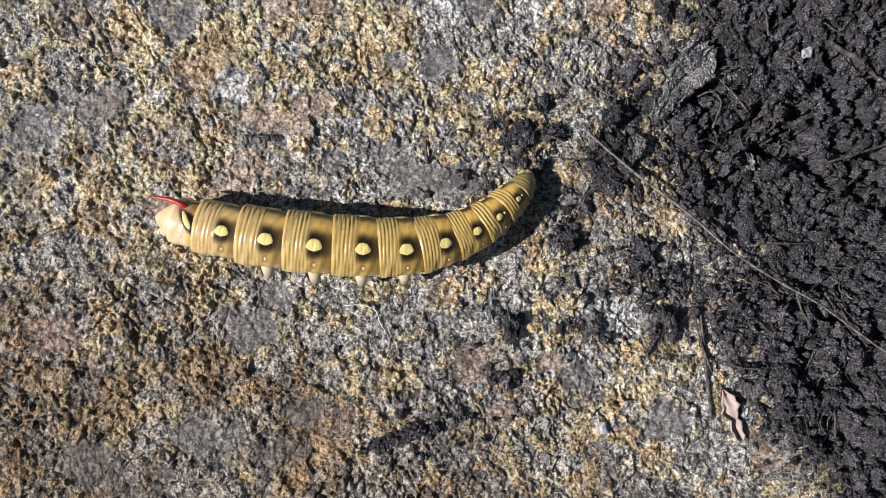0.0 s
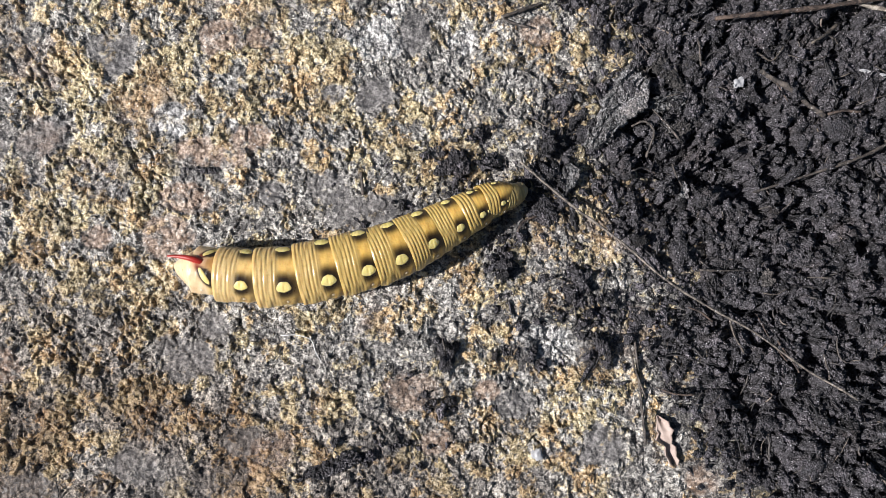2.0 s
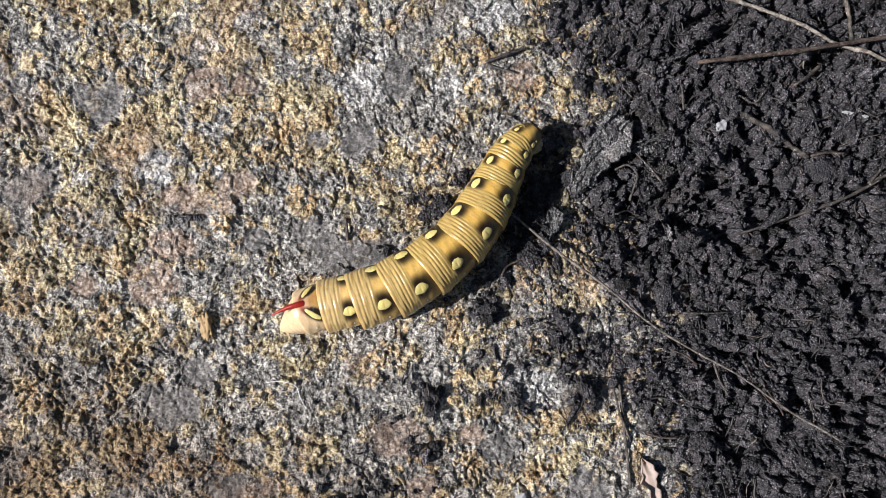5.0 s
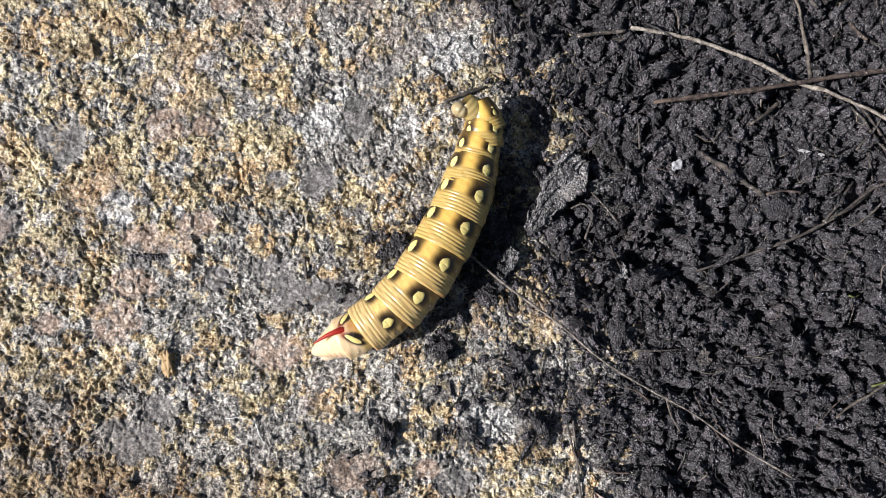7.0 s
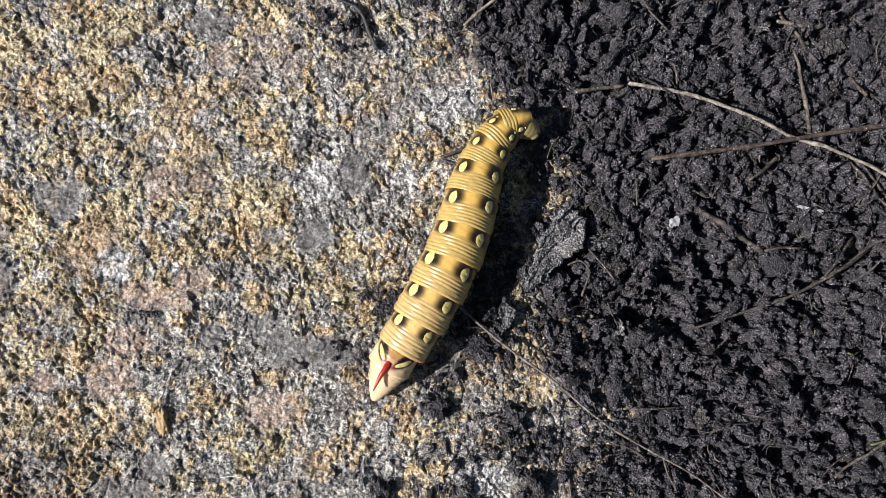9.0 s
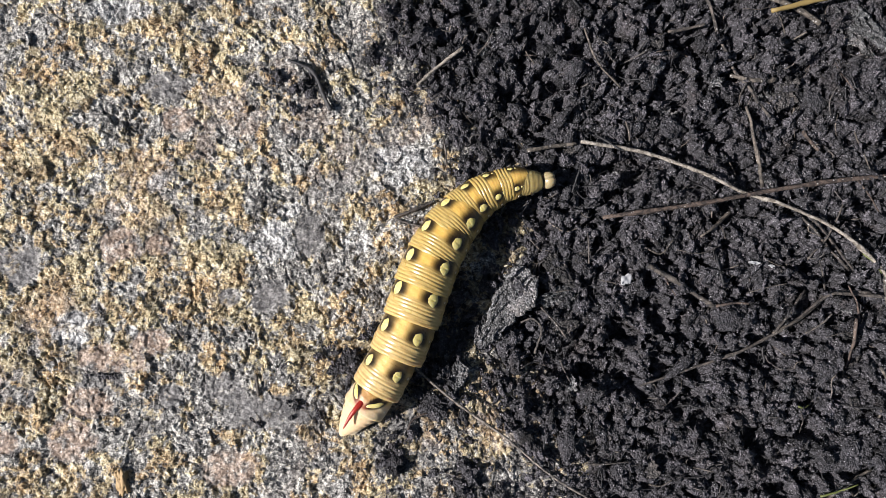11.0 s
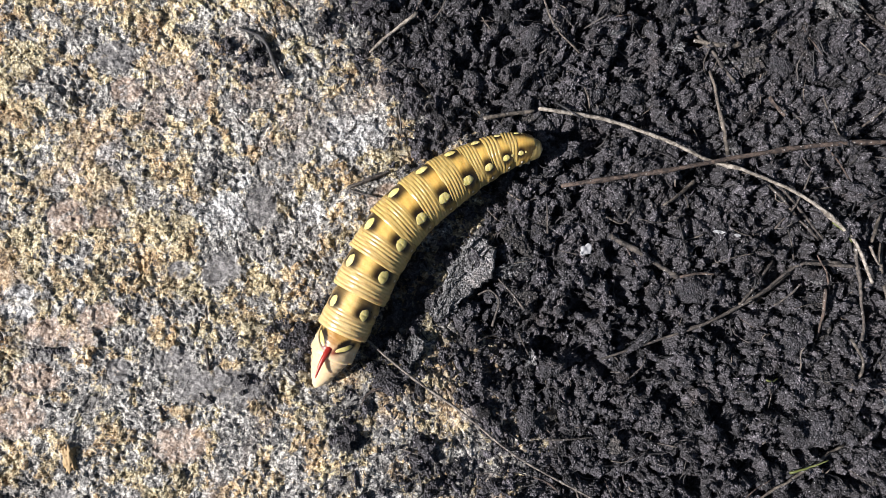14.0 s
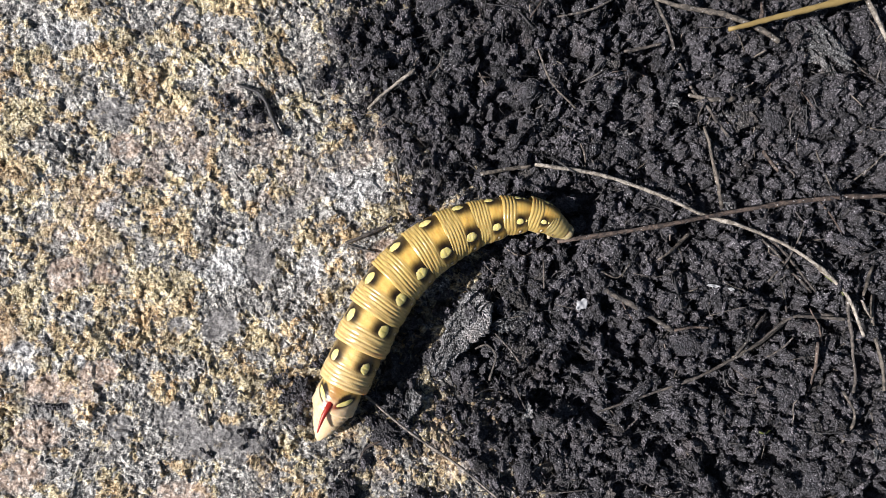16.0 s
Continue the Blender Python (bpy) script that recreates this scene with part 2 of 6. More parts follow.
BLADE = plain_skin("tan_blade", (0.17, 0.115, 0.04), (0.33, 0.24, 0.09), 0.55, 600)
WHITE = plain_skin("white_flake", (0.1, 0.1, 0.105), (0.62, 0.62, 0.63), 0.4, 900)
GREEN = plain_skin("green_blade", (0.05, 0.065, 0.015), (0.14, 0.15, 0.045), 0.5, 700)
DRYLEAF = peat_material("charred_leaf", (0.014, 0.013, 0.013), (0.06, 0.055, 0.052), 0.5)
SKIN = skin_material("caterpillar_skin")
SPOT = plain_skin("yellow_eyespot", (0.68, 0.55, 0.17), (0.84, 0.7, 0.29), 0.42, 1500, 0.45)
HORN = plain_skin("red_horn", (0.22, 0.012, 0.008), (0.4, 0.03, 0.018), 0.32, 1600)
LIMB = plain_skin("pale_limb", (0.42, 0.34, 0.22), (0.6, 0.5, 0.36), 0.45, 1200)
PORE = plain_skin("pale_spiracle", (0.55, 0.45, 0.3), (0.8, 0.72, 0.58), 0.35, 1500)
SPIRACLE = plain_skin("dark_spiracle", (0.05, 0.03, 0.015), (0.12, 0.06, 0.03), 0.35, 1500)


# ---------------------------------------------------------------- building blocks
def part(name, mesh, material, parent=None, label=""):
    """Links a mesh as one object, under parent if there is one."""
    if isinstance(mesh, bmesh.types.BMesh):
        data = bpy.data.meshes.new(name)
        mesh.to_mesh(data)
        mesh.free()
        mesh = data
    if material and not mesh.materials:
        mesh.materials.append(material)
    mesh.shade_smooth()
    ob = new(name, mesh)
    ob.parent = parent
    return tagged(ob, label=label)


def mesh_of(name, verts, faces, colours=None, layer="pattern"):
    """A mesh from arrays: verts (n, 3), faces (m, 3 or 4)."""
    verts, faces = np.asarray(verts, np.float32), np.asarray(faces, np.int32)
    me = bpy.data.meshes.new(name)
    me.vertices.add(len(verts))
    me.vertices.foreach_set("co", verts.ravel())
    side = faces.shape[1]
    me.loops.add(faces.size)
    me.loops.foreach_set("vertex_index", faces.ravel())
    me.polygons.add(len(faces))
    me.polygons.foreach_set("loop_start", np.arange(0, faces.size, side, dtype=np.int32))
    me.update(calc_edges=True)
    me.validate()
    if colours is not None:
        attribute = me.color_attributes.new(layer, "FLOAT_COLOR", "POINT")
        rgba = np.ones((len(verts), 4), np.float32)
        rgba[:, :3] = colours
        attribute.data.foreach_set("color", rgba.ravel())
    return me


def lattice_faces(rows, columns, closed=False):
    """Quads of a lattice of rows x columns points; closed: the columns run round."""
    i, j = np.meshgrid(np.arange(rows - 1), np.arange(columns if closed else columns - 1), indexing="ij")
    k = (j + 1) % columns
    return np.stack([i * columns + j, i * columns + k, (i + 1) * columns + k, (i + 1) * columns + j], -1).reshape(-1, 4)


def hashed(i, j, seed):
    n = (i.astype(np.int64) * 374761393 + j.astype(np.int64) * 668265263 + seed * 1442695041) & 0x7FFFFFFF
    n = ((n ^ (n >> 13)) * 1274126177) & 0x7FFFFFFF
    return ((n ^ (n >> 16)) & 0xFFFFF) / float(0xFFFFF)


def smooth_noise(x, y, size, seed):
    u, v = x / size, y / size
    i, j = np.floor(u), np.floor(v)
    a, b = u - i, v - j
    a, b = a * a * (3 - 2 * a), b * b * (3 - 2 * b)
    h = lambda di, dj: hashed(i + di, j + dj, seed)
    return (h(0, 0) * (1 - a) + h(1, 0) * a) * (1 - b) + (h(0, 1) * (1 - a) + h(1, 1) * a) * b


def fbm(x, y, size, octaves, seed, rough=0.5):
    """Layered noise from -1 to 1."""
    total, weight, amp = 0, 0, 1.0
    for n in range(octaves):
        c, s = math.cos(0.7 * n + seed), math.sin(0.7 * n + seed)
        total = total + amp * (smooth_noise(x * c - y * s, x * s + y * c, size / 2 ** n, seed + n) * 2 - 1)
        weight, amp = weight + amp, amp * rough
    return total / weight


def lumps(x, y, size, seed):
    """Distance to the nearest and the second nearest of scattered seeds, in sizes."""
    u, v = x / size, y / size
    i, j = np.floor(u), np.floor(v)
    near, second = np.full(np.shape(u), 9.0), np.full(np.shape(u), 9.0)
    for di in (-1, 0, 1):
        for dj in (-1, 0, 1):
            px, py = i + di + hashed(i + di, j + dj, seed), j + dj + hashed(i + di, j + dj, seed + 7)
            d = np.hypot(u - px, v - py)
            second = np.where(d < near, near, np.minimum(second, d))
            near = np.minimum(near, d)
    return near, second


def facets(x, y, size, seed):
    """Broken crystal faces: height in sizes of tilted, offset planes, one for each scattered seed."""
    u, v = x / size, y / size
    i, j = np.floor(u), np.floor(v)
    near, height = np.full(np.shape(u), 9.0), np.zeros(np.shape(u))
    for di in (-1, 0, 1):
        for dj in (-1, 0, 1):
            ci, cj = i + di, j + dj
            dx, dy = u - ci - hashed(ci, cj, seed), v - cj - hashed(ci, cj, seed + 7)
            d = np.hypot(dx, dy)
            plane = (hashed(ci, cj, seed + 11) - 0.5) * dx * 1.7 + (hashed(ci, cj, seed + 13) - 0.5) * dy * 1.7 + (hashed(ci, cj, seed + 17) - 0.5) * 0.7
            height = np.where(d < near, plane - 0.25 * d * d, height)
            near = np.minimum(near, d)
    return height


def step(a, b, x):
    s = np.clip((x - a) / (b - a), 0, 1)
    return s * s * (3 - 2 * s)


def tube(points, radii, sides=8, seed=0, rough=0.1, knots=0):
    """A rounded, slightly uneven stalk along points (n, 3)."""
    rng = np.random.default_rng(seed)
    points, radii = np.asarray(points, float), np.asarray(radii, float)
    n = len(points)
    tangent = np.gradient(points, axis=0)
    tangent /= np.linalg.norm(tangent, axis=1)[:, None] + 1e-12
    up = np.array([0.0, 0.0, 1.0]) if abs(tangent[:, 2]).mean() < 0.8 else np.array([1.0, 0.0, 0.0])
    side = np.cross(tangent, up)
    side /= np.linalg.norm(side, axis=1)[:, None] + 1e-12
    top = np.cross(side, tangent)
    swell = np.ones(n)
    for _ in range(knots):
        swell += 0.35 * np.exp(-((np.arange(n) - rng.uniform(1, n - 2)) / 0.9) ** 2)
    verts = []
    for i in range(n):
        for j in range(sides):
            a = 2 * math.pi * j / sides
            r = radii[i] * swell[i] * (1 + rough * rng.uniform(-1, 1))
            verts.append(points[i] + r * (math.cos(a) * side[i] + math.sin(a) * top[i]))
    faces = lattice_faces(n, sides, True).tolist()
    first, last = len(verts), len(verts) + 1
    verts += [points[0] - tangent[0] * radii[0] * 0.3, points[-1] + tangent[-1] * radii[-1] * 0.3]
    for j in range(sides):
        k = (j + 1) % sides
        faces.append([first, k, j, j])
        faces.append([last, (n - 1) * sides + j, (n - 1) * sides + k, (n - 1) * sides + k])
    bm = bmesh.new()
    made = [bm.verts.new(v) for v in verts]
    for f in faces:
        bm.faces.new([made[q] for q in dict.fromkeys(f)])
    bmesh.ops.recalc_face_normals(bm, faces=bm.faces)
    return bm


def curve_through(points, n):
    """n points along a smooth line through the given ones."""
    p = np.asarray(points, float)
    if len(p) == 2:
        return p[0] + (p[1] - p[0]) * np.linspace(0, 1, n)[:, None]
    d = np.r_[0, np.cumsum(np.linalg.norm(np.diff(p, axis=0), axis=1))]
    s = np.linspace(0, d[-1], n)
    out = np.empty((n, p.shape[1]))
    slope = np.gradient(p, d, axis=0)
    for k, q in enumerate(s):
        i = min(max(np.searchsorted(d, q) - 1, 0), len(p) - 2)
        h = d[i + 1] - d[i]
        u = (q - d[i]) / h
        out[k] = ((2 * u**3 - 3 * u**2 + 1) * p[i] + (u**3 - 2 * u**2 + u) * h * slope[i]
                  + (-2 * u**3 + 3 * u**2) * p[i + 1] + (u**3 - u**2) * h * slope[i + 1])
    return out


# ---------------------------------------------------------------- the ground
MM = 0.001
CELL = 0.0003
GX, GY = np.arange(-0.092, 0.156, CELL), np.arange(-0.060, 0.116, CELL)
FINE = 0.0002
FX, FY = np.arange(-0.087, 0.060, FINE), np.arange(-0.053, 0.108, FINE)
# where bare rock gives way to burnt peat: x by y, in mm
EDGE_Y = [-49, -42, -33, -23, -13, -4, 6, 14, 20, 28, 36, 43, 51, 57, 62, 66, 70, 76, 80, 85, 93, 105, 121]
EDGE_X = [73, 69, 61, 53, 58, 55, 50, 47, 45, 41, 40, 41, 44, 44, 43, 41, 38, 34, 26, 20, 21, 26, 30]
# thin ragged strewings of char on the rock: x, y, radius in mm
HEAPS = [(34, 13, 4), (30, -8, 5), (40, -4, 6), (31, 3, 4.5), (46, -13, 6), (8, 17, 4), (16, 22, 5), (22, 24, 4), (27, -14, 4), (1, -34, 4), (26, 6, 4), (13, -15, 3), (35, 21, 6), (7, 82, 4), (10, -20, 2.5), (30, 17, 4)]
# crystals bared in the rock: x, y, length, width in mm, turn in degrees
DARK = [(-52, 44, 5.2, 4.6, 0), (-37, -15, 6, 4.6, -20), (-64, 27, 5.4, 3.6, 20), (-1, 37, 5, 3.6, 20), (-10, 18, 5, 3.6, 0), (-21, 17, 3, 3, 0), (26, -25, 4.7, 3.2, 0), (44, -34, 5.6, 4.8, 20), (-32, -9, 3.6, 2.9, 0),
        (-65, -39, 7, 4, 0), (-26, -31, 3.8, 3.4, 0), (-46, -35, 4.7, 3.4, 0), (-22, 81, 5.4, 3.3, 0), (-9, 37, 3, 2.4, 0), (0, 13, 11, 4.2, 0), (7, 50, 3.3, 5, 0), (-76, 22, 7, 5, 40)]
BROWN = [(-25, 28, 4.7, 2.9, 10), (-29, 24, 4.7, 2.9, 0), (-36, 25, 4.2, 3.6, 0), (-54, 8, 3.4, 2.2, 0), (-38, 16, 5.4, 3.4, -10), (6, -22, 5.6, 4.7, 0), (-24, 48, 3, 2.5, 0), (33, 51, 4, 3.4, 0), (21, -22, 2.9, 2.2, 0),
         (11, -32, 3.6, 2.5, 0), (64, -41, 3.4, 3.4, 0), (-31, 48, 4.6, 4.2, 0), (-20, 74, 3.8, 3.1, 0), (-9, 2, 6.5, 4.3, 0), (-41, 8, 5, 5, 0), (-72, -16, 7, 4, 0)]
QUARTZ = [(33, -13, 6.7, 4.7, 0), (-29, 30, 1.4, 1.7, 0), (-41, 31, 4.5, 3.6, 0), (61, -11, 3.6, 2.9, 0), (17, 48, 3.6, 2.9, 0), (-24, 61, 1.7, 3.2, -30), (3, 55, 3.4, 2, 10), (27, 65, 6.5, 5, 0), (0, 49, 6, 5, 0), (-32, 97, 7, 3.6, 0)]
# where an ochre lichen crust lies thickest
CRUSTED = [(-57, 42, 7.8, 4, 0), (-21, 39, 6.7, 4.5, 0), (-60, -32, 7.8, 4.5, 0), (-41, 40, 5.6, 5.6, 0), (-13, 46, 6.7, 3.4, 0), (-45, -22, 6.7, 4.5, 0), (-8, -25, 4.5, 3.4, 0), (21, -5, 4.5, 3.4, 0), (20, -30, 4.5, 3.4, 0),
           (-65, 8, 5.6, 5.6, 0), (-41, 79, 7, 4.8, 0), (-24, 35, 5.9, 3.6, 0), (-11, 86, 7, 5.9, 0), (16, 83, 4.8, 3.6, 0), (33, 62, 4.8, 3.6, 0), (-40, 14, 7, 4.8, 0), (16, 25, 4.8, 3.6, 0)]


def plates(x, y, table, seed):
    """How far each place lies within one of the plates, 0 to 1, with ragged edges."""
    cover = np.zeros(np.shape(x))
    ragged = 0.38 * fbm(x, y, 4 * MM, 4, seed, 0.6)
    for px, py, a, b, turn in table:
        c, s = math.cos(radians(turn)), math.sin(radians(turn))
        dx, dy = x / MM - px, y / MM - py
        d = np.hypot((dx * c + dy * s) / a, (dy * c - dx * s) / b) + ragged
        cover = np.maximum(cover, 1 - step(0.72, 1.05, d))
    return cover


def peat_depth(x, y):
    """Depth in mm by which a place lies inside the peat; negative on bare rock."""
    small = fbm(x, y, 4.5 * MM, 4, 43, 0.65)
    d = (x / MM - np.interp(y / MM, EDGE_Y, EDGE_X)) * 0.5 + 4.0 * fbm(x, y, 13 * MM, 3, 41) + 7.0 * small
    for px, py, r in HEAPS:
        d = np.maximum(d, (r - np.hypot(x / MM - px, y / MM - py)) * 0.55 + 6.5 * small - 0.7)
    return d


def worn_face(x, y):
    """Where single crystals of the rock lie bare as smoother faces, 0 to 1."""
    return 0.7 * step(0.2, 0.42, fbm(x, y, 13 * MM, 4, 81, 0.55))


def granules(x, y):
    """Height of the rock's coarse and fine grains, about -0.5 to 0.5."""
    wx, wy = x + 0.5 * MM * fbm(x, y, 1.6 * MM, 2, 3), y + 0.5 * MM * fbm(x, y, 1.6 * MM, 2, 4)
    near, _ = lumps(wx, wy, 1.9 * MM, 13)
    tiny, _ = lumps(wx, wy, 0.9 * MM, 16)
    return 0.62 * (0.45 - near**1.5) + 0.4 * (0.45 - tiny**1.5)


def crust_cover(x, y):
    """How thickly the crust covers the rock, 0 to 1."""
    patchy = fbm(x, y, 3.4 * MM, 4, 19, 0.72) + 0.4 * fbm(x, y, 22 * MM, 3, 20)
    bare = np.maximum(np.maximum(plates(x, y, DARK, 5), plates(x, y, BROWN, 6)), plates(x, y, QUARTZ, 7))
    return step(-0.32, 0.32, patchy + 0.22 * plates(x, y, CRUSTED, 8) - 0.35 * bare)


def rock_height(x, y):
    flat = np.maximum(plates(x, y, DARK, 5), 0.8 * plates(x, y, BROWN, 6))
    flat = np.maximum(flat, 0.7 * worn_face(x, y))
    swell = 0.55 * fbm(x, y, 34 * MM, 3, 11)
    rough = 1.1 * fbm(x, y, 8 * MM, 4, 12, 0.55)
    wx, wy = x + 0.4 * MM * fbm(x, y, 1.3 * MM, 2, 31), y + 0.4 * MM * fbm(x, y, 1.3 * MM, 2, 32)
    crystal = 0.42 * facets(wx, wy, 1.7 * MM, 33) + 0.3 * facets(wx, wy, 0.95 * MM, 34) + 0.3 * fbm(x, y, 1.9 * MM, 4, 14, 0.75)
    ledges = 0.6 * facets(x + 0.7 * MM * fbm(x, y, 2.4 * MM, 3, 36), y + 0.7 * MM * fbm(x, y, 2.4 * MM, 3, 37), 3.3 * MM, 35)
    cover = crust_cover(x, y)
    crust = 0.2 * cover + (0.25 + 0.6 * cover) * granules(x, y)
    pits = -0.9 * step(0.42, 0.9, fbm(x, y, 5 * MM, 4, 15, 0.6)) - 0.7 * (1 - step(0.0, 0.09, np.abs(fbm(x + y * 0.3, y * 0.7, 6 * MM, 4, 17, 0.7)))) * step(0.0, 0.4, fbm(x, y, 12 * MM, 2, 18))
    return (swell + rough * (1 - 0.55 * flat) + (crystal + ledges + crust + pits) * (1 - 0.6 * flat) + 0.2 * flat) * MM


def peat_height(x, y):
    depth = peat_depth(x, y)
    base = 0.55 * fbm(x, y, 34 * MM, 3, 11) + 2.0 * np.tanh(depth / 9.0) - 0.6
    wx, wy = x + 1.5 * MM * fbm(x, y, 2.6 * MM, 3, 21, 0.65), y + 1.5 * MM * fbm(x, y, 2.6 * MM, 3, 22, 0.65)
    near, _ = lumps(wx, wy, 2.6 * MM, 23)
    small, _ = lumps(wx, wy, 1.25 * MM, 24)
    crumbs = 2.0 * (0.55 - near) - 2.4 * step(0.48, 0.74, near) + 1.2 * (0.6 - small) + 0.9 * fbm(x, y, 9 * MM, 3, 25) + 0.7 * fbm(x, y, 1.2 * MM, 2, 26, 0.8)
    crumbs = crumbs - 4.2 * step(0.06, 0.24, fbm(x, y, 5 * MM, 4, 27, 0.65))
    return (base + crumbs * step(-3, 3, depth)) * MM


def outward(a, far=300.0):
    """The fine line of places, carried on in growing strides to the horizon."""
    strides = np.geomspace(FINE * 2, far, 40)
    return np.r_[a[0] - strides[::-1], a, a[-1] + strides]


def build_ground():
    gx, gy = outward(FX), outward(FY)
    x, y = np.meshgrid(gx, gy, indexing="xy")
    fine = (np.abs(x - 0.03) < 0.6) & (np.abs(y - 0.03) < 0.6)
    z = np.where(fine, rock_height(x, y) - 0.005 * step(3, 10, peat_depth(x, y)), 0.0)
    bare, kindred = worn_face(x, y), step(-0.15, 0.15, fbm(x, y, 24 * MM, 2, 83))
    tones = np.stack([np.maximum(plates(x, y, DARK, 5), 0.9 * bare * kindred), np.maximum(plates(x, y, BROWN, 6), 0.85 * bare * (1 - kindred)), plates(x, y, QUARTZ, 7)], -1).reshape(-1, 3)
    verts = np.stack([x, y, z], -1).reshape(-1, 3)
    me = mesh_of("ground", verts, lattice_faces(len(gy), len(gx)), tones, "tone")
    dull = (1 - step(-60, -12, 1.2 * y / MM + 0.5 * x / MM)) * np.clip(0.9 + 0.8 * fbm(x, y, 12 * MM, 3, 71), 0, 1)
    me.attributes.new("weathered", "FLOAT", "POINT").data.foreach_set("value", dull.ravel().astype(np.float32))
    me.attributes.new("crust", "FLOAT", "POINT").data.foreach_set("value", np.clip(crust_cover(x, y) * (0.6 + 1.1 * granules(x, y)), 0, 1).ravel().astype(np.float32))
    sooty = step(-9, 4, peat_depth(x, y)) * 0.62
    me.attributes.new("soot", "FLOAT", "POINT").data.foreach_set("value", sooty.ravel().astype(np.float32))
    tagged(part("ground", me, ROCK), "rough grey and ochre granite rock in full sun", "rock", kind="structure")

    x, y = np.meshgrid(GX, GY, indexing="xy")
    zp, depth = peat_height(x, y), peat_depth(x, y)
    zr = rock_height(x, y) - 0.005 * step(3, 10, depth)
    verts = np.stack([x, y, zp], -1).reshape(-1, 3)
    faces = lattice_faces(len(GY), len(GX))
    keep = (depth.reshape(-1)[faces] > -2.5).any(1) & ((zp - zr).reshape(-1)[faces] > -0.0006).any(1)
    faces = faces[keep]
    used, flat = np.unique(faces, return_inverse=True)
    me = mesh_of("burnt_peat", verts[used], flat.reshape(-1, 4))
    tagged(part("burnt_peat", me, PEAT), "black charred crumbly peat lying over the rock", "burnt peat", kind="stuff")
    return np.maximum(zr, np.where(depth > -2.5, zp, -1)), depth


GROUND_Z, PEAT_DEPTH = build_ground()


def sample(table, x, y):
    i = np.clip(((np.asarray(x) - GX[0]) / CELL).round().astype(int), 0, len(GX) - 1)
    j = np.clip(((np.asarray(y) - GY[0]) / CELL).round().astype(int), 0, len(GY) - 1)
    return table[j, i]


def lay(points_mm, n, clearance, sag=0.5):
    """A smooth line over the ground through places in mm: sag 0 spans it stiffly, 1 follows every bump."""
    p = curve_through(np.asarray(points_mm, float) * MM, n)
    g = sample(GROUND_Z, p[:, 0], p[:, 1])
    stiff = np.poly1d(np.polyfit(np.linspace(0, 1, n), g, 1 if n > 3 else 0))(np.linspace(0, 1, n)) + np.std(g) * 0.8
    kernel = np.ones(5) / 5
    soft = np.convolve(np.pad(g, 2, mode="edge"), kernel, "valid")
    return np.c_[p, stiff * (1 - sag) + soft * sag + clearance]


# ---------------------------------------------------------------- crumbs and fibres of the peat
def ball(level):
    bm = bmesh.new()
    bmesh.ops.create_icosphere(bm, subdivisions=level, radius=1)
    v = np.array([q.co[:] for q in bm.verts])
    f = np.array([[q.index for q in face.verts] for face in bm.faces])
    bm.free()
    return v, f


def rotations(rng, n, tilt=1.0):
    """Random turn matrices, (n, 3, 3)."""
    q = rng.normal(size=(n, 4)) * np.array([1, tilt, tilt, 1])
    q /= np.linalg.norm(q, axis=1)[:, None]
    w, x, y, z = q.T
    return np.stack([1 - 2 * (y * y + z * z), 2 * (x * y - w * z), 2 * (x * z + w * y), 2 * (x * y + w * z), 1 - 2 * (x * x + z * z),
                     2 * (y * z - w * x), 2 * (x * z - w * y), 2 * (y * z + w * x), 1 - 2 * (x * x + y * y)], -1).reshape(n, 3, 3)


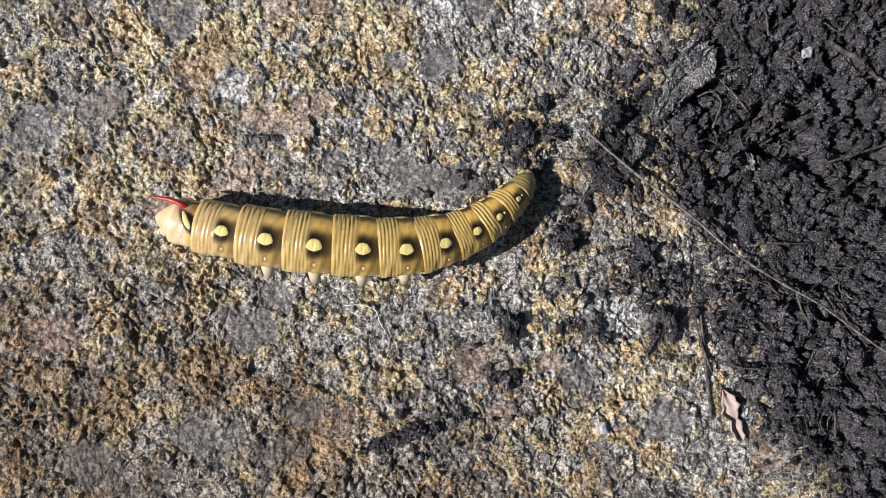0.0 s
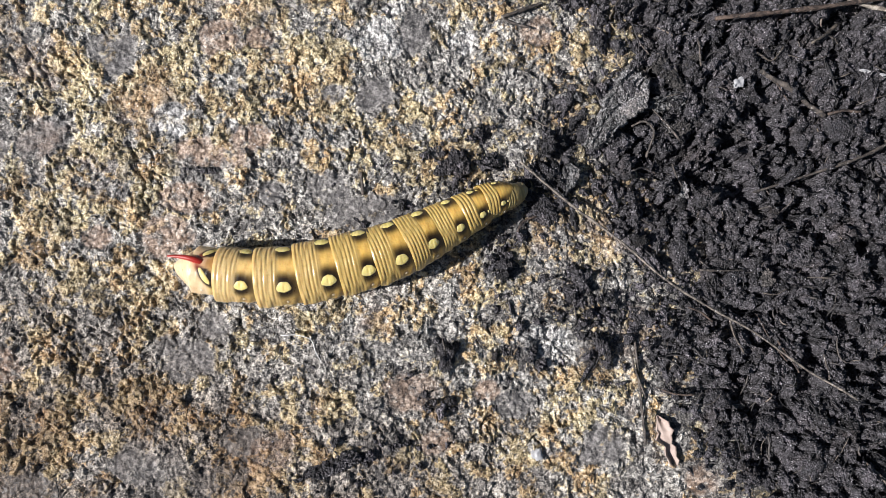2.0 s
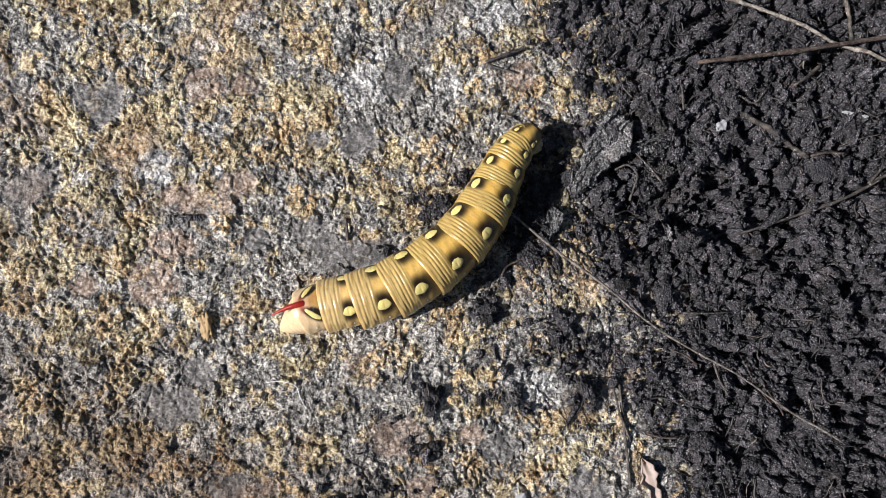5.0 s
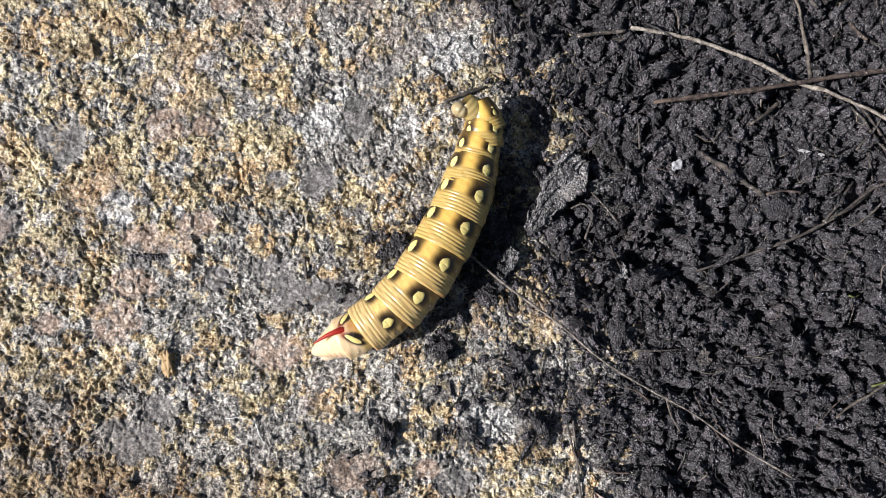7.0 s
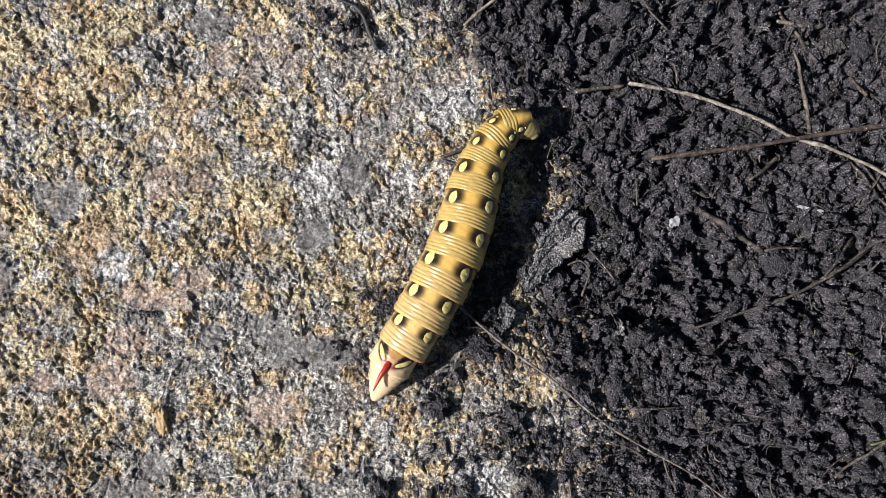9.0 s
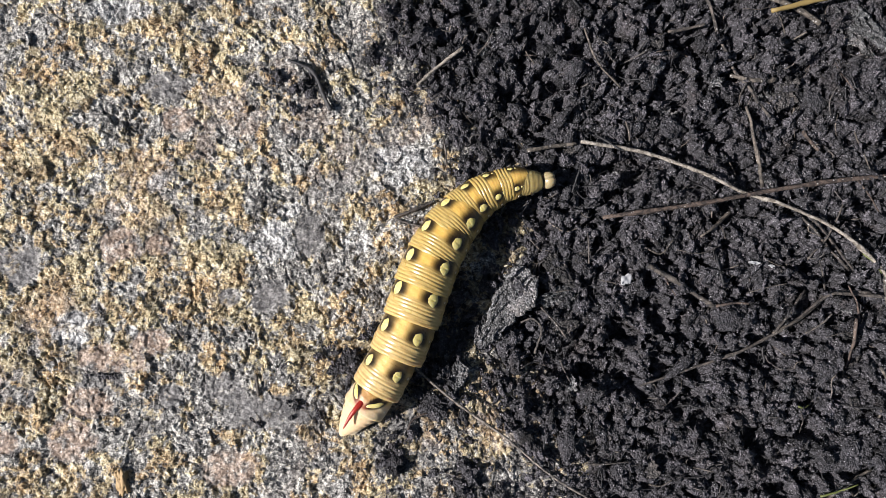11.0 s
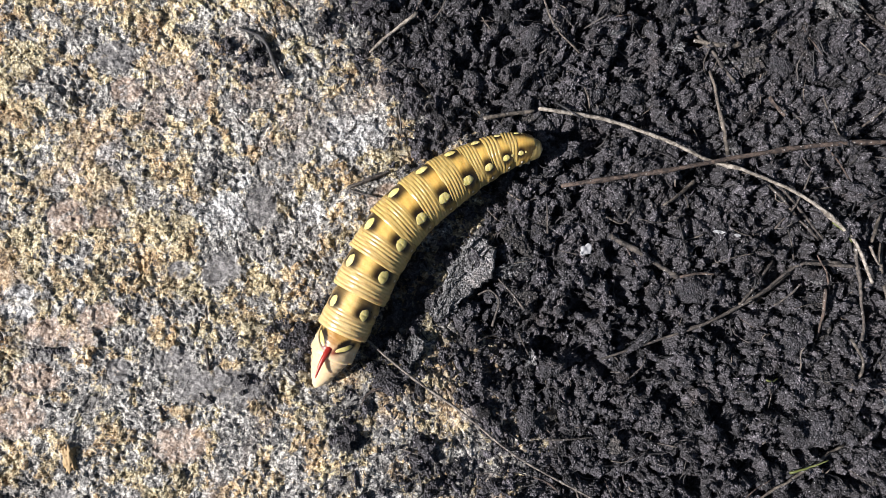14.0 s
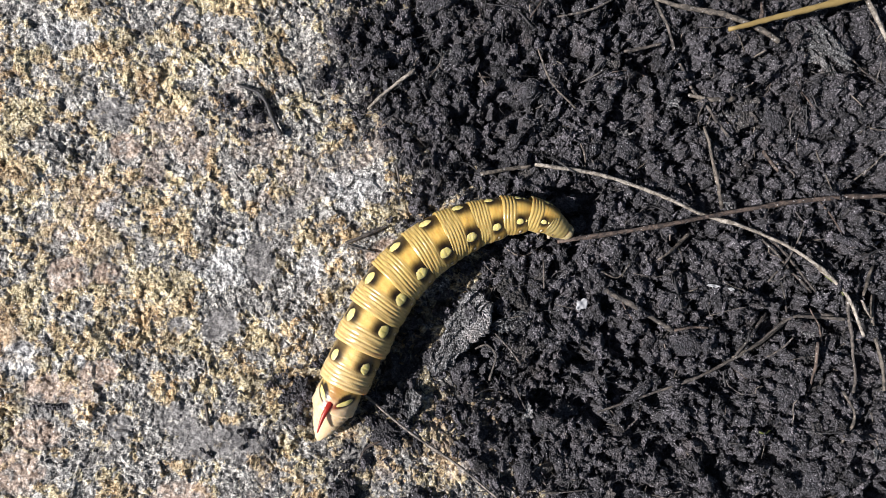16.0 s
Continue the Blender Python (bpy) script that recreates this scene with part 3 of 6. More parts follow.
def build_crumbs(name, count, level, low, high, seed, label, rough, onto=None, stretch=((0.8, 1.5), (0.65, 1.1), (0.55, 1.0)), tilt=0.9, bend=0.0):
    """Loose crumbs strewn over the peat and, thinly, over the rock beside it; sizes in mm."""
    rng = np.random.default_rng(seed)
    v, f = ball(level)
    shapes = []
    for s in range(14):
        p = v.copy()
        for scale, amp in ((1.2, 0.45), (2.4, rough), (4.6, rough * 0.7)):
            off = rng.uniform(0, 50, 3)
            wave = np.array([noise.noise(Vector(q * scale + off)) for q in v])
            p = p * (1 + amp * (wave if scale < 2 else 1.7 * np.abs(wave) - 0.35))[:, None]
        p[:, 2] += bend * rng.uniform(-1, 1) * p[:, 0] ** 2 * 2
        p[:, 1] += bend * rng.uniform(-1, 1) * p[:, 0] ** 2
        shapes.append(p)
    x, y = rng.uniform(GX[0], GX[-1], count * 4), rng.uniform(GY[0], GY[-1], count * 4)
    depth = sample(PEAT_DEPTH, x, y)
    chance = np.clip(0.012 + 0.06 * step(-9, -3, depth) + step(-4, 3, depth), 0, 1) * (depth > -14)
    keep = np.flatnonzero(rng.uniform(size=len(x)) < chance)[:count]
    x, y, depth = x[keep], y[keep], depth[keep]
    n = len(x)
    size = (low + (high - low) * rng.uniform(size=n) ** 2.4) * MM * np.where(depth < 0.5, 0.5, 1)
    spread = np.stack([rng.uniform(a, b, n) for a, b in stretch], -1)
    turn = rotations(rng, n, tilt)
    z = sample(GROUND_Z, x, y) + size * rng.uniform(-0.1, 0.6, n) * min(1.0, stretch[2][1])
    if onto is not None:
        half = n * 2 // 3
        x[:half], y[:half], z[:half] = onto[rng.integers(0, len(onto), half)].T
    local = np.stack(shapes)[rng.integers(0, 14, n)] * spread[:, None, :] * size[:, None, None]
    verts = np.einsum("nij,nkj->nki", turn, local) + np.stack([x, y, z], -1)[:, None, :]
    faces = f[None] + (np.arange(n) * len(v))[:, None, None]
    me = mesh_of(name, verts.reshape(-1, 3), faces.reshape(-1, 3))
    tagged(part(name, me, CRUMB), label, "crumbs", kind="stuff")
    return verts[verts[..., 2] > verts[..., 2].mean(1, keepdims=True)]


def build_fibres(count=2600):
    rng = np.random.default_rng(19)
    x, y = rng.uniform(GX[0], GX[-1], count * 4), rng.uniform(GY[0], GY[-1], count * 4)
    depth = sample(PEAT_DEPTH, x, y)
    keep = np.flatnonzero(rng.uniform(size=len(x)) < 0.006 + step(-2, 4, depth) * 0.9)[:count]
    x, y = x[keep], y[keep]
    n, rings, sides = len(x), 7, 4
    heading = rng.uniform(0, 2 * math.pi, n)
    bend = rng.normal(0, 0.2, n)
    length = (1.5 + 9 * rng.uniform(size=n) ** 2.5) * MM
    radius = (0.05 + 0.17 * rng.uniform(size=n) ** 2.2) * MM
    px, py, line = x.copy(), y.copy(), []
    for i in range(rings):
        line.append(np.stack([px, py, sample(GROUND_Z, px, py)], -1))
        heading = heading + bend + rng.normal(0, 0.2, n)
        px, py = px + np.cos(heading) * length / rings, py + np.sin(heading) * length / rings
    line = np.stack(line, 1)
    soft = line[..., 2].copy()
    soft[:, 1:-1] = (line[:, :-2, 2] + line[:, 1:-1, 2] + line[:, 2:, 2]) / 3
    line[..., 2] = 0.5 * soft + 0.5 * soft.max(1, keepdims=True) + radius[:, None] + rng.uniform(-0.2, 1.0, n)[:, None] * MM
    tangent = np.gradient(line, axis=1)
    side = np.stack([-tangent[..., 1], tangent[..., 0], 0 * tangent[..., 0]], -1)
    side /= np.linalg.norm(side, axis=-1, keepdims=True) + 1e-12
    taper = radius[:, None] * np.array([0.5, 0.9, 1, 1, 0.95, 0.8, 0.3]) * rng.uniform(0.75, 1.25, (n, rings))
    ring = []
    for j in range(sides):
        a = 2 * math.pi * j / sides
        ring.append(line + (math.cos(a) * side + math.sin(a) * np.array([0, 0, 1.0])) * taper[..., None])
    verts = np.stack(ring, 2)
    faces = lattice_faces(rings, sides, True)[None] + (np.arange(n) * rings * sides)[:, None, None]
    me = mesh_of("char_fibres", verts.reshape(-1, 3), faces.reshape(-1, 4))
    tagged(part("char_fibres", me, FIBRE), "tangled dark burnt rootlets and fibres", "fibres", kind="stuff")


clumps = build_crumbs("char_clumps", 1100, 3, 0.7, 1.8, 7, "knobbly black clumps of charred peat", 0.9)
build_crumbs("char_crumbs", 4800, 2, 0.35, 1.1, 8, "loose black crumbs of charred peat", 0.8)
build_crumbs("char_shreds", 2600, 2, 0.4, 1.3, 10, "thin ragged shreds of charred peat", 0.9, None, ((1.3, 2.8), (0.4, 0.8), (0.16, 0.4)), 0.35, 0.25)
build_crumbs("char_grit", 22000, 1, 0.16, 0.42, 9, "fine black grit of charred peat", 0.5, clumps)
build_fibres()


# ---------------------------------------------------------------- twigs, stems and scraps lying about
def stalk(name, points, r0, r1, material, label, category, sag=0.4, n=None, clearance=0.0, sides=8, knots=2, seed=1):
    n = n or max(6, int(len(points) * 6))
    on_peat = np.mean([sample(PEAT_DEPTH, x * MM, y * MM) > 0 for x, y in points])
    line = lay(points, n, (clearance + (1.5 if n > 30 else 1.0) * on_peat) * MM + max(r0, r1) * MM * 0.6, sag)
    bm = tube(line, np.linspace(r0, r1, n) * MM, sides, seed, 0.2, knots)
    return tagged(part(name, bm, material), label, category)


stalk("twig", [(68.2, 52.8), (79.3, 54.3), (89.3, 55.7), (107, 58.8), (122.4, 60.9), (150, 62)], 0.42, 0.5, BARK, "straight brown twig with a snapped pale end on black peat", "twig", 0.05, 40, 1.8, 12, 4, 3)
stalk("straw", [(52.9, 67.2), (58.1, 68.2), (63.6, 69)], 0.42, 0.36, DULL, "short broken brown grass stem on black peat", "stem", 0.3, 14, 0.6, 8, 1, 4)
stalk("straw", [(64.2, 69), (79.6, 66.3), (89.5, 62.6), (99.4, 58.3), (110.7, 54.5), (121.9, 48.2), (129.4, 41.3), (132.9, 32)], 0.42, 0.34, STRAW, "long pale curved dry grass stem lying on black peat", "stem", 0.35, 60, 0.7, 8, 3, 5)
stalk("twig", [(76.3, 17.4), (90.9, 21.9), (103.5, 26.4), (111.8, 31.2), (120.3, 36.5), (127.9, 36.4)], 0.24, 0.36, ROOT, "thin bent brown twig lying on charred peat", "twig", 0.4, 40, 0.5, 8, 3, 6)
stalk("twig", [(100.5, 76.8), (102.5, 69.4), (105.1, 59.7)], 0.3, 0.42, DULL, "short thin straw-coloured twig on charred peat", "twig", 0.3, 16, 0.6, 8, 1, 7)
stalk("twig", [(78.4, 42.6), (85.1, 38.9), (93.1, 33.9)], 0.55, 0.45, ROOT, "short dark stubby twig half sunk in charred peat", "twig", 0.4, 18, 0.4, 8, 2, 8)
stalk("twig", [(93.1, 33.9), (96.5, 34.6), (100, 34.4)], 0.3, 0.22, BARK, "tiny reddish brown twig on charred peat", "twig", 0.4, 10, 0.6, 8, 1, 9)
stalk("root", [(27.7, 23), (36.9, 15.1), (47.3, 7.5), (57.7, -1.2), (67.1, -6.9), (75.4, -11.5), (82.5, -16.7), (96, -25)], 0.26, 0.2, GREYROOT, "long thin grey-brown root running across rock and peat", "root", 0.35, 70, 1.5, 7, 5, 10)
stalk("straw", [(135.6, 104.8), (142.7, 91.5), (146, 84)], 0.45, 0.4, STRAW, "pale dry grass stem standing out from charred peat", "stem", 0.2, 16, 1.5, 8, 1, 11)
stalk("twig", [(106, -13), (114.2, -8.4), (120.4, -5.4), (128, -2)], 0.24, 0.3, DULL, "thin olive brown twig at the edge of charred peat", "twig", 0.4, 20, 0.6, 8, 2, 16)
stalk("grass_sprig", [(115, -6.8), (118.5, -5.6), (121.9, -3.9)], 0.3, 0.12, GREEN, "short fresh green grass blade among black crumbs", "grass", 0.3, 12, 1.2, 6, 0, 17)
stalk("grass_sprig", [(110.5, 12.4), (112, 12), (113.4, 12.5)], 0.25, 0.12, GREEN, "tiny green shoot among black crumbs", "grass", 0.3, 8, 0.8, 6, 0, 18)
stalk("grass_sprig", [(126.6, 45), (128.2, 43), (129.2, 40.6)], 0.28, 0.12, GREEN, "tiny yellow-green shoot beside a dry stem", "grass", 0.3, 8, 0.9, 6, 0, 19)
stalk("twig", [(50.9, -10.9), (51.8, -22.1), (52.7, -33.2)], 0.24, 0.3, ROOT, "thin dark straight twig at the edge of the rock", "twig", 0.5, 24, 0.4, 7, 1, 20)
stalk("twig", [(49.5, -13), (51, -19), (52.9, -24)], 0.2, 0.2, ROOT, "fine dark twig leaning on another", "twig", 0.5, 14, 0.7, 6, 0, 21)
stalk("charred_twig", [(2.8, 86.4), (7.5, 84.4), (10.4, 78.4), (11.6, 76)], 0.25, 0.5, FIBRE, "curved black charred stem on bare rock", "charred stem", 0.4, 20, 0.6, 8, 2, 24)
stalk("straw", [(29.7, 80.9), (33.6, 84.5), (39.4, 88.8)], 0.3, 0.42, STRAW, "split pale straw on charred peat", "straw", 0.3, 14, 1.0, 7, 1, 25)
stalk("twig", [(24.7, 53.3), (27.9, 54.5), (33.3, 56.8)], 0.35, 0.3, ROOT, "short dark reddish twig on rock", "twig", 0.4, 14, 0.3, 8, 1, 26)
stalk("twig", [(25.2, 53), (28, 52), (30.9, 51.3)], 0.25, 0.2, ROOT, "thin dark twig on rock", "twig", 0.4, 10, 0.3, 7, 1, 27)
stalk("twig", [(-3.8, 21), (-3.6, 19), (-3.4, 16.6)], 0.3, 0.3, ROOT, "tiny black upright twig bit on rock", "twig", 0.4, 8, 0.3, 7, 0, 28)
stalk("twig", [(27.2, 9.2), (28.2, 11), (29.6, 11.9), (31.3, 12.4)], 0.26, 0.2, BARK, "short curled brown rootlet on black char", "twig", 0.4, 14, 0.8, 7, 0, 30)
stalk("rootlet", [(51.2, 31), (53.5, 31.8), (55.2, 29.8), (54.6, 27), (53.9, 24.5)], 0.22, 0.25, ROOT, "curled dark rootlet on charred peat", "rootlet", 0.3, 20, 0.7, 7, 0, 31)
stalk("white_hair", [(-18.9, -10.8), (-15.9, -10.7), (-13.2, -11.8), (-12.4, -14), (-11.3, -15.9)], 0.085, 0.07, HAIR, "fine curled white hair on rock", "hair", 0.2, 24, 1.1, 5, 0, 32)
stalk("grass_sprig", [(105, 96.5), (109.5, 97.6), (123, 101), (140, 105)], 0.5, 0.9, BLADE, "dry tan grass blade hanging over charred peat", "grass", 0.1, 24, 4.0, 8, 0, 33)

stalk("dead_root", [(130.5, 40.6), (131.5, 30.8), (131.8, 24.5), (130.9, 20.1)], 0.36, 0.3, ROOT, "thick dark dead root on charred peat", "root", 0.3, 20, 0.9, 8, 2, 60)
stalk("dead_root", [(138.2, 40.4), (136.2, 34.6), (137.5, 25.8), (137.5, 20.4)], 0.4, 0.34, DULL, "thick pale brown dead root on charred peat", "root", 0.3, 20, 1.2, 8, 2, 61)
stalk("twig", [(119.4, 36.4), (114.0, 32.2), (104.9, 28.1)], 0.45, 0.25, DULL, "frayed brown twig on charred peat", "twig", 0.3, 14, 1, 8, 2, 62)
stalk("twig", [(119.7, 36.4), (124.6, 36.1), (129.8, 35.5)], 0.36, 0.3, ROOT, "dark twig bent over charred peat", "twig", 0.3, 12, 1.2, 8, 2, 63)
stalk("twig", [(114.2, 37.0), (110.0, 32.6), (105.4, 28.5)], 0.36, 0.2, ROOT, "split dark twig on charred peat", "twig", 0.3, 12, 0.8, 8, 2, 64)
stalk("twig", [(122.7, 31.0), (122.8, 25.4), (122.8, 20.3)], 0.32, 0.25, BARK, "reddish brown stub among black crumbs", "twig", 0.3, 10, 0.9, 8, 2, 65)
stalk("rootlet", [(128.1, 20.6), (130.7, 15.3), (128.2, 9.6)], 0.3, 0.25, DULL, "curved pale rootlet on charred peat", "rootlet", 0.4, 14, 0.7, 8, 2, 66)
stalk("straw", [(132.5, 39.6), (133.8, 37.8), (135.5, 35.8)], 0.22, 0.18, STRAW, "short pale straw on charred peat", "straw", 0.3, 8, 1, 8, 2, 67)
stalk("straw", [(112.3, 52.8), (118.7, 47.0), (124.4, 41.4)], 0.3, 0.26, ROOT, "dark dead straw beside a pale one", "straw", 0.4, 14, 0.5, 8, 2, 68)
stalk("straw", [(113.3, 53.4), (120.0, 47.4), (126.0, 40.4)], 0.24, 0.22, ROOT, "thin dark dead straw on charred peat", "straw", 0.4, 14, 0.5, 8, 2, 69)
stalk("twig", [(137.0, 46.6), (135.1, 43.5), (133.1, 40.6)], 0.34, 0.3, DULL, "short brown twig on charred peat", "twig", 0.3, 10, 0.9, 8, 2, 70)
stalk("twig", [(98.2, 54.4), (93.9, 51.2), (89.7, 48.8)], 0.4, 0.22, DULL, "short tapering brown twig on charred peat", "twig", 0.3, 10, 0.5, 8, 2, 71)
stalk("twig", [(114.5, 72.0), (115.2, 69.5), (115.8, 67.1)], 0.35, 0.3, BARK, "reddish bark bit on charred peat", "twig", 0.3, 8, 0.9, 8, 2, 72)
stalk("twig", [(87.9, 105.1), (94.3, 102.6), (102.9, 101.0), (110.4, 98.3), (116.9, 94.8)], 0.42, 0.62, DULL, "long grey-brown forked branchlet on charred peat", "twig", 0.3, 30, 1.6, 8, 2, 73)
stalk("root", [(90.9, 104.6), (94.6, 95.7), (97.8, 87.7), (102.3, 81.3), (106.6, 74.9)], 0.36, 0.3, ROOT, "long thin dark root over charred peat", "root", 0.45, 30, 0.8, 8, 2, 74)
stalk("bud", [(114.7, 104.3), (114.1, 102.2), (113.3, 99.7)], 0.15, 0.55, BARK, "small reddish pointed bud on charred peat", "bud", 0.1, 10, 2, 8, 2, 75)
stalk("twig", [(98.5, 84.3), (103.7, 82.9), (108.7, 83.4)], 0.45, 0.5, DULL, "broken brown twig piece on charred peat", "twig", 0.3, 10, 0.8, 8, 2, 76)
stalk("twig", [(92.2, 94.9), (87.8, 93.9), (84.1, 93.2)], 0.35, 0.3, ROOT, "dark twig at the peat surface", "twig", 0.3, 10, 0.8, 8, 2, 77)


def chunk(name, x, y, size, turn, material, label, category, seed, tilt=0, ribs=0.0, sink=0.35, level=3):
    """A weathered lump, size (length, width, height) in mm, ribs: ridges along it."""
    v, f = ball(level)
    off = Vector((seed * 3.1, seed * 1.7, seed * 0.9))
    p = np.sign(v) * np.abs(v) ** 0.8
    grow = np.array([1 + 0.4 * noise.noise(Vector(q) * 1.6 + off) + 0.35 * noise.noise(Vector(q) * 4.0 + off) + 0.25 * noise.noise(Vector(q) * 8.0 + off) for q in v])
    if ribs:
        grow += ribs * np.array([noise.noise(Vector((q[0] * 0.8, q[1] * 5, q[2] * 5)) + off) for q in v])
    p = p * grow[:, None] * np.array(size) / 2 * MM
    bm = bmesh.new()
    made = [bm.verts.new(q) for q in p]
    for t in f:
        bm.faces.new([made[i] for i in t])
    ob = part(name, bm, material)
    z = float(np.mean(sample(GROUND_Z, [x * MM, (x + 1) * MM, (x - 1) * MM], [y * MM, (y + 1) * MM, (y - 1) * MM])))
    ob.matrix_world = pose(x * MM, y * MM, z + size[2] * MM * (0.5 - sink), tilt, 0, turn)
    return tagged(ob, label, category)


def splintered(x, y, size, turn, count, material, label, seed, core=0.0):
    """A lump of split wood: many splinters along one grain, size in mm."""
    rng = np.random.default_rng(seed)
    lump = new("charred_wood")
    if core:
        v, f = ball(5)
        off = Vector((seed * 2.7, seed * 1.3, seed))
        grow = np.array([1 + 0.45 * noise.noise(Vector(q) * 1.7 + off) + 0.3 * noise.noise(Vector((q[0] * 2, q[1] * 6, q[2] * 6)) + off) + 0.22 * noise.noise(Vector((q[0] * 5, q[1] * 12, q[2] * 12)) + off) for q in v])
        part("core", mesh_of("core", v * grow[:, None] * np.array([size[0] * 0.48, size[1] * 0.6, size[2] * 0.7]) * core * MM, f), material, lump)
    for i in range(count):
        u, w = rng.uniform(-1, 1), rng.uniform(-1, 1)
        length = size[0] * rng.uniform(0.15, 0.5)
        mid = np.array([u * (size[0] - length) / 2, w * size[1] / 2 * (1 - 0.5 * abs(u)), rng.uniform(0, 1) * size[2] * (1 - w * w) * (1 - 0.4 * u * u)])
        lean = rng.normal(0, 0.3, 2)
        line = mid + np.linspace(-0.5, 0.5, 7)[:, None] * length * np.array([1, lean[0], lean[1] * 0.6]) + rng.normal(0, 0.18, (7, 3))
        radius = rng.uniform(0.2, 0.65) * min(1.0, size[2] / 3) * np.array([0.3, 0.8, 1, 1.1, 0.9, 0.7, 0.25])
        part("splinter", tube(line * MM, radius * MM, 7, seed * 100 + i, 0.4), material, lump)
    z = float(np.mean(sample(GROUND_Z, [x * MM, (x + 2) * MM, (x - 2) * MM], [y * MM, (y + 2) * MM, (y - 2) * MM])))
    lump.matrix_world = pose(x * MM, y * MM, z + 0.1 * MM, 0, 0, turn)
    return tagged(lump, label, "charred wood")


def flake(name, x, y, size, turn, material, label, category, seed, curl=0.4, tilt=(0, 0), lift=0.4, ragged=0.25):
    """A thin curled scrap with thickness, size (length, width, thickness) in mm."""
    nu, nv = 13, 9
    top = []
    for i in range(nu):
        for j in range(nv):
            u, w = i / (nu - 1) * 2 - 1, j / (nv - 1) * 2 - 1
            edge = math.sqrt(max(0.03, 1 - abs(u) ** 2.6))
            wob = 1 + ragged * (noise.noise(Vector((u * 2.2 + seed, math.copysign(1, w) * 1.3, seed))) + noise.noise(Vector((u * 6 + seed, math.copysign(1, w) * 2.3, seed * 1.7))))
            top.append((u * size[0] / 2, w * size[1] / 2 * edge * wob,
                        curl * (w * w - 0.4) * size[1] / 2 + 0.12 * size[0] * noise.noise(Vector((u * 1.5, w * 1.5, seed * 2.3)))))
    top = np.array(top) * MM
    low = top - np.array([0, 0, size[2] * MM])
    faces = lattice_faces(nu, nv).tolist()
    rim = [i * nv for i in range(nu)] + [(nu - 1) * nv + j for j in range(1, nv)] + [i * nv + nv - 1 for i in range(nu - 2, -1, -1)] + list(range(nv - 2, 0, -1))
    total = nu * nv
    faces += [[q + total for q in reversed(f)] for f in faces]
    faces += [[a, b, b + total, a + total] for a, b in zip(rim, rim[1:] + rim[:1])]
    bm = bmesh.new()
    made = [bm.verts.new(q) for q in np.vstack([top, low])]
    for f in faces:
        bm.faces.new([made[q] for q in f])
    bmesh.ops.recalc_face_normals(bm, faces=bm.faces)
    ob = part(name, bm, material)
    z = float(sample(GROUND_Z, x * MM, y * MM))
    ob.matrix_world = pose(x * MM, y * MM, z + lift * MM, tilt[0], tilt[1], turn)
    return tagged(ob, label, category)


def char_sheet(x, y, size, turn, tilt, material, label, seed, splinters=0, lift=0.8):
    """A crumbly wedge-shaped plate of char, narrow at its rear end, size (length, width, thickness) in mm; tilt lifts one side."""
    rng = np.random.default_rng(seed)
    nu, nv = 56, 28
    u, w = np.meshgrid(np.linspace(-1, 1, nu), np.linspace(-1, 1, nv), indexing="ij")
    wide = (0.28 + 0.72 * step(-1.0, 0.5, u)) * np.sqrt(np.clip(1 - np.abs(u) ** 7, 0.05, 1))
    px, py = u * size[0] / 2, w * size[1] / 2 * wide
    px = px + 1.7 * fbm(px * MM + seed, py * MM, 3 * MM, 3, seed, 0.7) * (0.3 + np.abs(u))
    py = py + 0.24 * size[1] * fbm(px * MM, py * MM + seed, 2.4 * MM, 3, seed + 1, 0.7) * (0.3 + np.abs(w))
    along = fbm(px * MM * 0.35, py * MM * 1.6, 1.6 * MM, 3, seed + 2, 0.65)
    knob, _ = lumps(px * MM + seed, py * MM, 0.7 * MM, seed + 3)
    top = size[2] * (0.5 + 0.6 * along) + 0.9 * (0.5 - knob) + 0.5 * fbm(px * MM, py * MM, 5 * MM, 2, seed + 4)
    top = top - 0.4 * np.maximum(np.abs(u), np.abs(w)) ** 4
    verts = np.vstack([np.stack([px, py, top], -1).reshape(-1, 3), np.stack([px, py, np.minimum(top - 0.25, -size[2] * 0.6)], -1).reshape(-1, 3)]) * MM
    faces = lattice_faces(nu, nv)[:, ::-1]
    total = nu * nv
    rim = [i * nv for i in range(nu)] + [(nu - 1) * nv + j for j in range(1, nv)] + [i * nv + nv - 1 for i in range(nu - 2, -1, -1)] + list(range(nv - 2, 0, -1))
    sides = np.array([[a, a + total, b + total, b] for a, b in zip(rim, rim[1:] + rim[:1])])
    faces = np.vstack([faces, faces[:, ::-1] + total, sides])
    thing = new("charred_wood")
    part("core", mesh_of("core", verts, faces), material, thing)
    for i in range(splinters):
        length = size[0] * rng.uniform(0.12, 0.35)
        mid = np.array([rng.uniform(-0.4, 0.42) * size[0], rng.uniform(-0.3, 0.3) * size[1], size[2] * rng.uniform(0.6, 1.3)])
        run = mid + np.linspace(-0.5, 0.5, 7)[:, None] * length * np.array([1, rng.normal(0, 0.25), rng.normal(0, 0.12)]) + rng.normal(0, 0.12, (7, 3))
        part("splinter", tube(run * MM, rng.uniform(0.12, 0.35) * np.array([0.3, 0.8, 1, 1.1, 0.9, 0.7, 0.25]) * MM, 7, seed * 100 + i, 0.4), material, thing)
    z = float(np.mean(sample(GROUND_Z, np.array([x, x + 2, x - 2, x]) * MM, np.array([y, y + 2, y - 2, y + 3]) * MM)))
    thing.matrix_world = pose(x * MM, y * MM, z + lift * MM, tilt, 0, turn)
    return tagged(thing, label, "charred wood")


